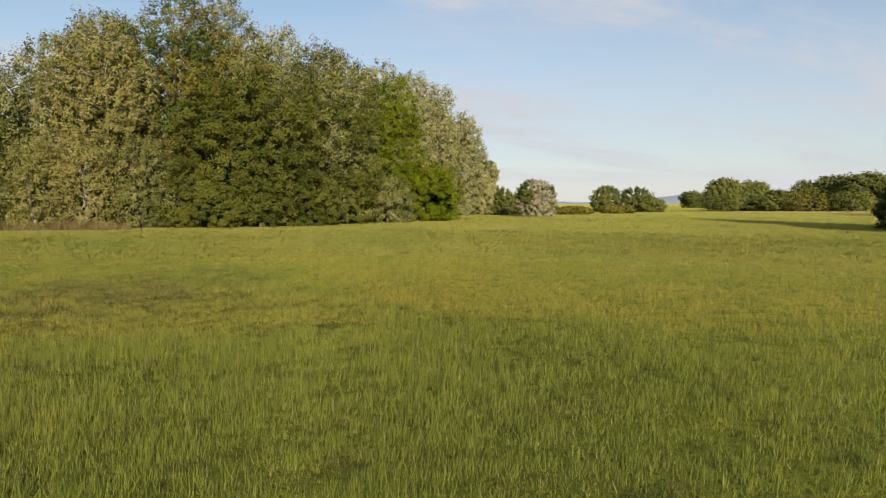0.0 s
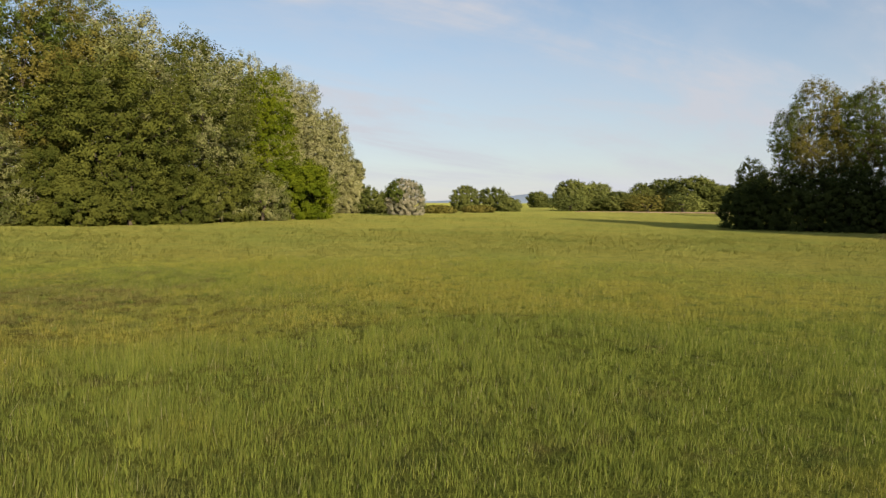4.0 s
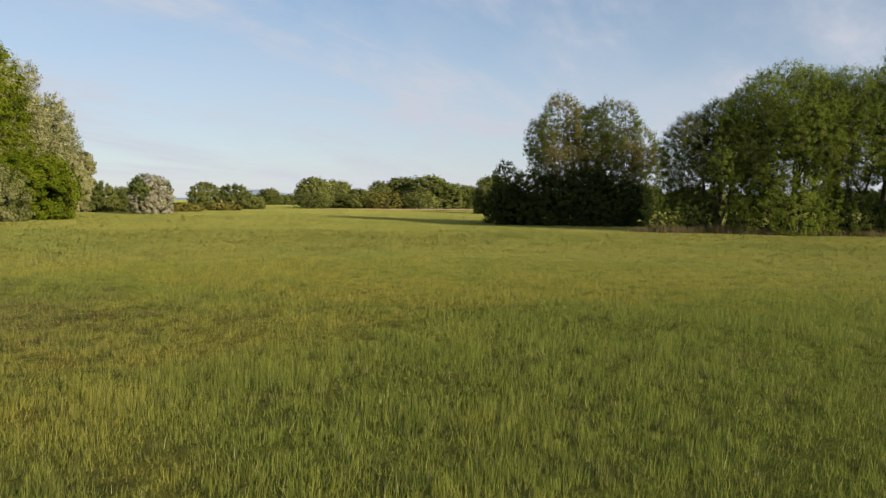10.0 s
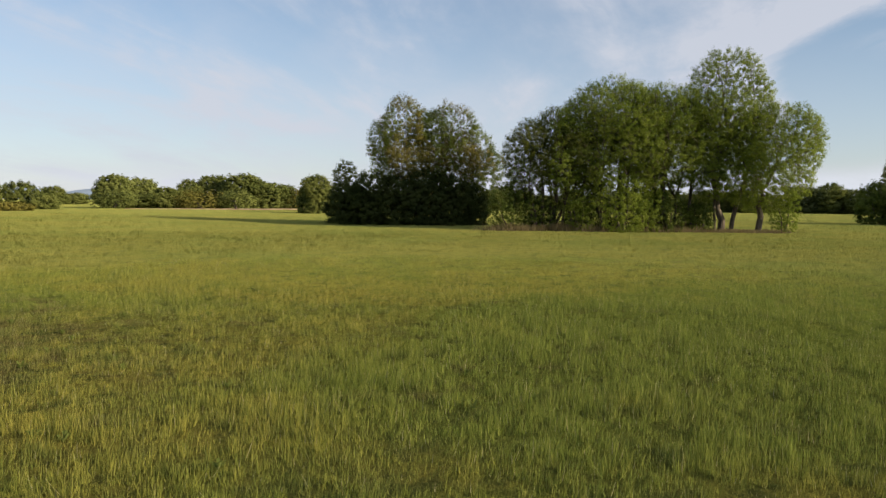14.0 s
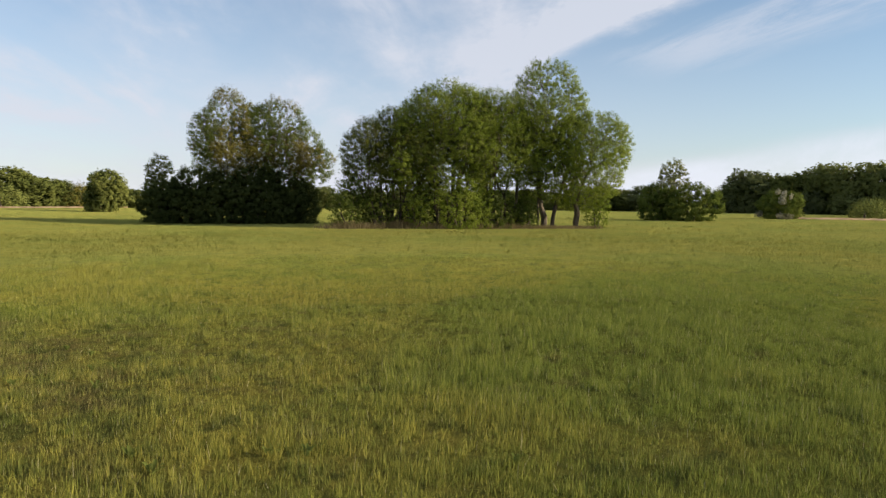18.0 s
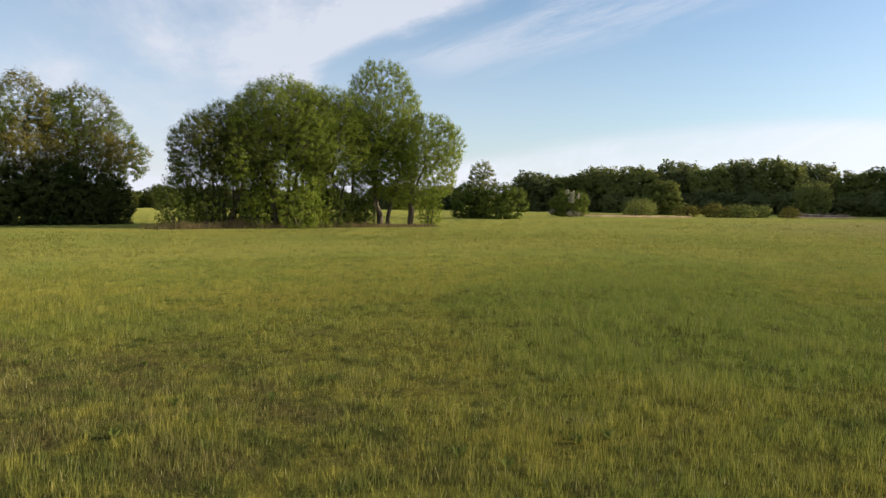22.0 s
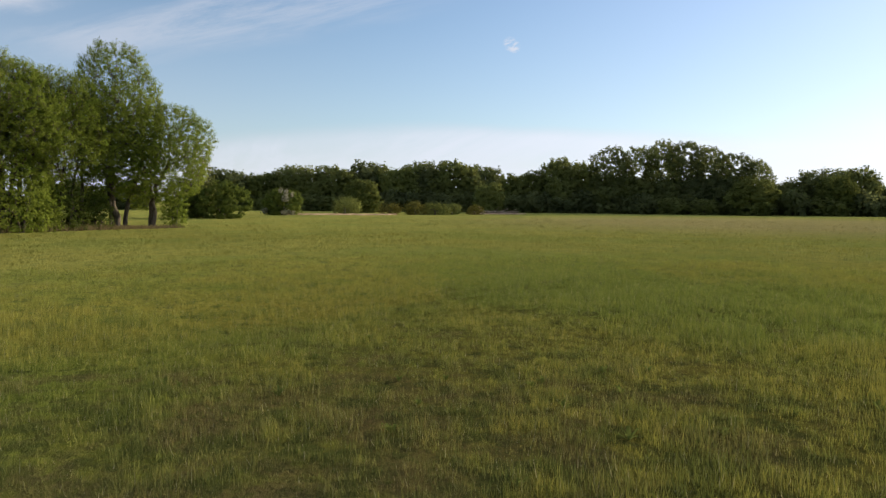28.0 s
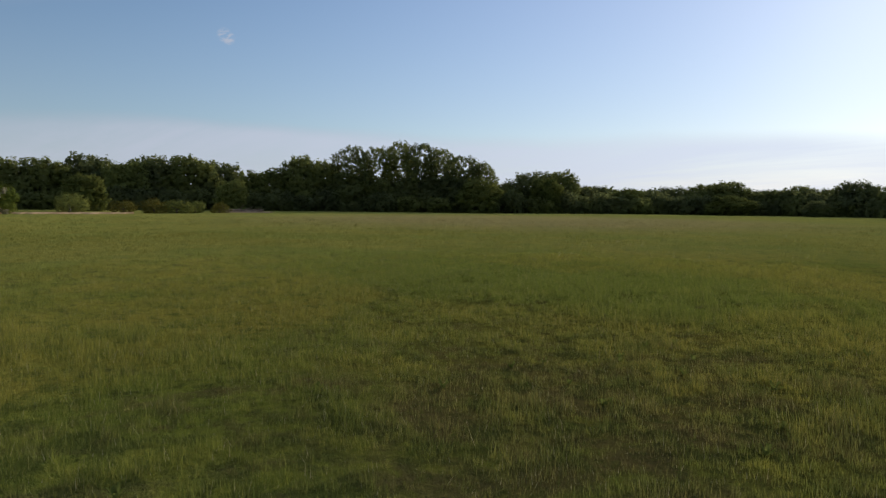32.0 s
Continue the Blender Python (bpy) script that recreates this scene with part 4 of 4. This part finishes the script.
for i, (x, y, h, r) in enumerate([(186.6, -153.2, 9.4, 7.4), (172.2, -155.1, 8.4, 7.6), (175.3, -175.6, 10.0, 9.0), (165.9, -182.2, 10.4, 7.9), (157.3, -184.9, 11.2, 7.7), (145.7, -172.5, 6.2, 7.0), (155.2, -197.5, 9.2, 7.8),
                                  (144.1, -196.3, 8.4, 9.6), (146.3, -207.3, 10.0, 5.8), (138.4, -210.7, 9.0, 6.6), (126.3, -204.5, 11.8, 7.1), (123.6, -184.3, 4.8, 3.4), (121.3, -207.9, 9.6, 7.9), (108.7, -212.2, 10.2, 9.6), (97.1, -218.6, 10.2, 9.6)]):
    (HEDGE if i % 4 == 1 else WOOD)[i % 4].put(x, y, h, r, i * 41, wood_label, FOREST)
# understorey along the wood's foot and a deeper row behind it
rng_wood = random.Random(5)
FOOT = [(204, 60), (200, 20), (203, -20), (192, -55), (178, -92), (172, -125), (168, -160), (146, -188), (112, -204), (80, -216)]
for k in range(len(FOOT) - 1):
    (xa, ya), (xb, yb) = FOOT[k], FOOT[k + 1]
    steps = max(2, int(math.hypot(xb - xa, yb - ya) / 7))
    for s in range(steps):
        f = s / steps
        x, y = xa + (xb - xa) * f - 3 + rng_wood.uniform(-2, 2), ya + (yb - ya) * f + rng_wood.uniform(-1, 1)
        COPSE[(k + s) % 4].put(x, y, rng_wood.uniform(4.5, 7.0), rng_wood.uniform(4.5, 6.0), rng_wood.uniform(0, 360), "dark undergrowth tree along the wood's foot", FOREST)
        for deep in (11, 22):
            COPSE[(k + s + deep) % 4].put(x + deep, y + rng_wood.uniform(-3, 3), rng_wood.uniform(6.0, 8.5), 8.0, rng_wood.uniform(0, 360), wood_label, FOREST)

# ---- grass ----


def patches(x, y, scale, seed):
    """Smooth random patches between 0 and 1 of about that size in metres."""
    table = np.random.default_rng(seed).uniform(0, 1, (64, 64))
    u, v = x / scale + 1000, y / scale + 1000
    i, j = np.floor(u).astype(int), np.floor(v).astype(int)
    f, g = smooth(u - i), smooth(v - j)
    at = lambda a, b: table[a % 64, b % 64]  # noqa: E731
    return (at(i, j) * (1 - f) + at(i + 1, j) * f) * (1 - g) + (at(i, j + 1) * (1 - f) + at(i + 1, j + 1) * f) * g


def blades(name, count, inner, outer, tall, wide, seed, mat, upright=None, middle=(-2.0, -1.0)):
    """Grass blades of a ring of the meadow, as one mesh of narrow leaning triangles."""
    rng = np.random.default_rng(seed)
    per = 9
    n = int(count / per * 4.0)
    r = np.sqrt(rng.uniform(inner**2, outer**2, n))
    a = rng.uniform(0, 2 * np.pi, n)
    x, y = middle[0] + r * np.cos(a), middle[1] + r * np.sin(a)
    # sparser on the stretch of meadow behind the whole walk
    behind = np.maximum((x + 20) * 0.866 + (y - 8) * 0.5, (x - 5) * 0.643 + (y + 17) * 0.766) + 1.5
    keep = rng.uniform(0, 1, n) < np.clip(1 + behind / 5, 0.3, 1.0)
    # thinner on the far side of the middle, and in bare spots
    keep &= rng.uniform(0, 1, n) < np.clip(0.75 + (-0.76 * x - 0.65 * y) / 30, 0.45, 1.0) if outer < 25 else True
    keep &= rng.uniform(0, 1, n) < np.clip(2.4 * patches(x, y, 0.5, 7) + 1.0 * patches(x, y, 1.7, 8) - 0.55, 0.35, 1.0) if tall > 0.1 and outer < 25 else True
    # neighbouring rings melt into each other
    keep &= rng.uniform(0, 1, n) < np.clip((outer - r) / (0.25 * outer), 0, 1)
    keep &= rng.uniform(0, 1, n) < np.clip((r - inner) / (0.45 * inner + 0.01), 0, 1)
    x, y = x[keep][: count // per], y[keep][: count // per]
    tuft = rng.uniform(0, 1, len(x))
    spread = 0.06 * (wide / 0.010) ** 0.8
    x, y, hx = np.repeat(x, per), np.repeat(y, per), np.repeat(tuft, per)
    n = len(x)
    x, y = x + rng.normal(0, spread, n), y + rng.normal(0, spread, n)
    rise = 0.45 * patches(x, y, 0.45, 1) + 0.35 * patches(x, y, 1.3, 2) + 0.35 * patches(x, y, 5.0, 3)
    h = tall * rng.uniform(0.45, 1.15, n) * (0.10 + 1.55 * rise) * (0.45 + 1.05 * hx**1.5)
    z = height(x, y) - 0.02
    spin = rng.uniform(0, 2 * np.pi, n)
    w = wide * rng.uniform(0.6, 1.3, n) / 2
    lean = h * np.abs(rng.normal(0.12, 0.28, n))
    tilt = rng.uniform(0, 2 * np.pi, n)
    dx, dy = np.cos(spin) * w, np.sin(spin) * w
    lx, ly = lean * np.cos(tilt) + 0.05 * h, lean * np.sin(tilt)
    verts = np.stack([np.stack([x - dx, y - dy, z], 1), np.stack([x + dx, y + dy, z], 1),
                      np.stack([x + lx, y + ly, z + h], 1)], 1).reshape(-1, 3)
    face = np.stack([dy, -dx, np.zeros(n)], 1) / w[:, None]
    shade = None if upright is None else np.repeat(unit(face * rng.choice([-1, 1], n)[:, None] * upright + np.array([0, 0, 1.0])), 3, axis=0)
    ob = new(name, raw_mesh(name, verts, np.arange(3 * n).reshape(n, 3), mat, shade))
    return tagged(ob, "long green meadow grass with yellowing tips", "grass", kind="stuff")


blades("grass", 200000, 0, 22.5, 0.085, 0.012, 404, GRASS)
blades("grass", 940000, 0, 22, 0.17, 0.0078, 401, GRASS)
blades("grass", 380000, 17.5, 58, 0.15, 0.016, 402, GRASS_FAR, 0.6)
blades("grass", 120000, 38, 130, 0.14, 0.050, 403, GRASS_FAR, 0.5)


def dry_stand(label, x0, y0, x1, y1, wide, count, tall, seed):
    """A strip of tall dead grass and weeds."""
    rng = np.random.default_rng(seed)
    f = rng.uniform(0, 1, count)
    x, y = x0 + (x1 - x0) * f + rng.normal(0, wide, count), y0 + (y1 - y0) * f + rng.normal(0, wide, count)
    h = tall * rng.uniform(0.4, 1.2, count) * (0.4 + patches(x, y, 1.5, 31))
    w, spin = 0.03 * rng.uniform(0.6, 1.4, count), rng.uniform(0, 6.283, count)
    z = height(x, y) - 0.02
    lean_x, lean_y = rng.normal(0, 0.25, (2, count)) * h
    dx, dy = w * np.cos(spin), w * np.sin(spin)
    verts = np.stack([np.stack([x - dx, y - dy, z], 1), np.stack([x + dx, y + dy, z], 1), np.stack([x + lean_x, y + lean_y, z + h], 1)], 1).reshape(-1, 3)
    tagged(new("dry_grass", raw_mesh("dry_grass", verts, np.arange(3 * count).reshape(-1, 3), DRY_STEMS)), label, "dry grass", kind="stuff")


dry_stand("tall dry grass at the willows' foot", 34, 43, 50, 30.5, 1.0, 9000, 0.7, 501)
dry_stand("tall dry grass at the willows' foot", 50, 30.5, 56, 25, 0.8, 2500, 0.5, 502)
dry_stand("tall dry weeds along the grove's edge", -62, 33, -46, 40, 0.9, 4500, 0.9, 503)

# ---- broad-leaved weeds ----
WEED = leaf_material("weed_leaves", (0.085, 0.118, 0.026), (0.155, 0.185, 0.048), rough=0.8)


def weed_kind(seed):
    """A rosette of broad upright leaves."""
    rng = np.random.default_rng(seed)
    thing = new("dock_weed")
    for k in range(9):
        ang, up_to, out_to = k * 2.4 + rng.uniform(-0.3, 0.3), rng.uniform(0.10, 0.22), rng.uniform(0.08, 0.20)
        c, sn = math.cos(ang), math.sin(ang)
        w = rng.uniform(0.022, 0.04)
        rows = [(0.0, 0.0, 0.25), (0.45, 0.6, 1.0), (0.8, 0.95, 0.8), (1.0, 0.9, 0.05)]
        verts = []
        for f, g, wide_f in rows:
            for side_f in (-1, 0, 1):
                verts.append((c * out_to * f - sn * w * wide_f * side_f, sn * out_to * f + c * w * wide_f * side_f, up_to * g - (0.012 if side_f == 0 else 0)))
        faces = [(r * 3 + q, r * 3 + q + 1, r * 3 + q + 4, r * 3 + q + 3) for r in range(3) for q in range(2)]
        part("leaf", raw_mesh("leaf", np.array(verts), faces, WEED), thing)
    return thing


WEEDS = "broad-leaved weeds in the grass"
weed_rng = random.Random(21)
kinds = [weed_kind(600 + k) for k in range(4)]
spots = [(-11.6, -4.3), (-10.4, -3.7), (-8.5, 5.0), (-7.0, -5.0), (-9.5, -1.5), (-11.0, 3.0), (-3.0, -8.5), (2.0, -7.0), (-12.5, 0.5), (-6.5, 1.0)]
for k in range(40):
    sx, sy = spots[k % len(spots)]
    x, y = sx + weed_rng.gauss(0, 1.7), sy + weed_rng.gauss(0, 1.7)
    m = pose(x, y, float(height(x, y)) - 0.01, 0, 0, weed_rng.uniform(0, 360))
    ob = copy_thing(kinds[k % 4], m) if k >= 4 else kinds[k]
    grown = weed_rng.uniform(0.5, 0.8)
    ob.matrix_basis = m @ Matrix.Diagonal((grown, grown, grown, 1))
    tagged(ob, "dark green broad-leaved weed growing in the grass", "weed", WEEDS)

# ---- fallen wood ----


def fallen(label, x, y, turn, lines, mat, seed):
    rng = np.random.default_rng(seed)
    thing = tagged(base_empty("fallen_log", x, y, turn), label, "log")
    for k, (a, b, ra, rb) in enumerate(lines):
        part("trunk" if k == 0 else "branch", raw_mesh("log", *tube(bent(rng, a, b, 9, 0.08), np.linspace(ra, rb, 9), 8), mat), thing)
    return thing


fallen("grey fallen trunk with broken branches below the willows", 40.5, 38.6, -40, [((-3.5, 0, 0.25), (2.5, 0.3, 0.45), 0.22, 0.14), ((-1, 0, 0.3), (-2.6, 1.2, 0.8), 0.08, 0.03), ((1, 0, 0.4), (2.4, -1.0, 0.9), 0.08, 0.03)], BARK, 1)
fallen("dark fallen trunk lying in the dry grass", 45.5, 33.8, -38, [((-2.4, 0, 0.2), (2.2, 0.2, 0.5), 0.26, 0.16), ((0.4, 0, 0.4), (1.6, 0.9, 1.1), 0.08, 0.03)], BARK, 2)
fallen("pale fallen tree with upturned limbs before the wood", 164.8, -25.3, -80, [((-5.5, 0, 0.4), (5.0, 0, 0.5), 0.45, 0.25), ((-4.5, 0, 0.4), (-5.6, 0.4, 2.0), 0.2, 0.06), ((0, 0, 0.5), (2.6, 0.6, 1.6), 0.16, 0.05), ((2, 0, 0.5), (4.4, -0.6, 1.3), 0.14, 0.05), ((-2, 0, 0.5), (-0.4, -0.6, 1.9), 0.14, 0.04)], DEADWOOD, 3)


def dead_tree(x, y, h, seed):
    rng = np.random.default_rng(seed)
    thing = tagged(base_empty("dead_tree", x, y), "bare dead tree among leafy ones", "tree")
    line = bent(rng, (0, 0, -0.1), (0.5, 0.3, h * 0.8), 8, 0.12)
    part("trunk", raw_mesh("trunk", *tube(line, np.linspace(0.35, 0.1, 8), 7), DEADWOOD), thing)
    for k in range(9):
        a = line[3 + k % 5]
        ang = k * 2.4
        b = a + np.array([math.cos(ang) * rng.uniform(1.2, 2.6), math.sin(ang) * rng.uniform(1.2, 2.6), rng.uniform(2.0, 4.0)])
        part("limb", raw_mesh("limb", *tube(bent(rng, a, b, 6, 0.12), np.linspace(0.14, 0.03, 6), 5), DEADWOOD), thing)


dead_tree(196.5, -58.5, 17.0, 7)
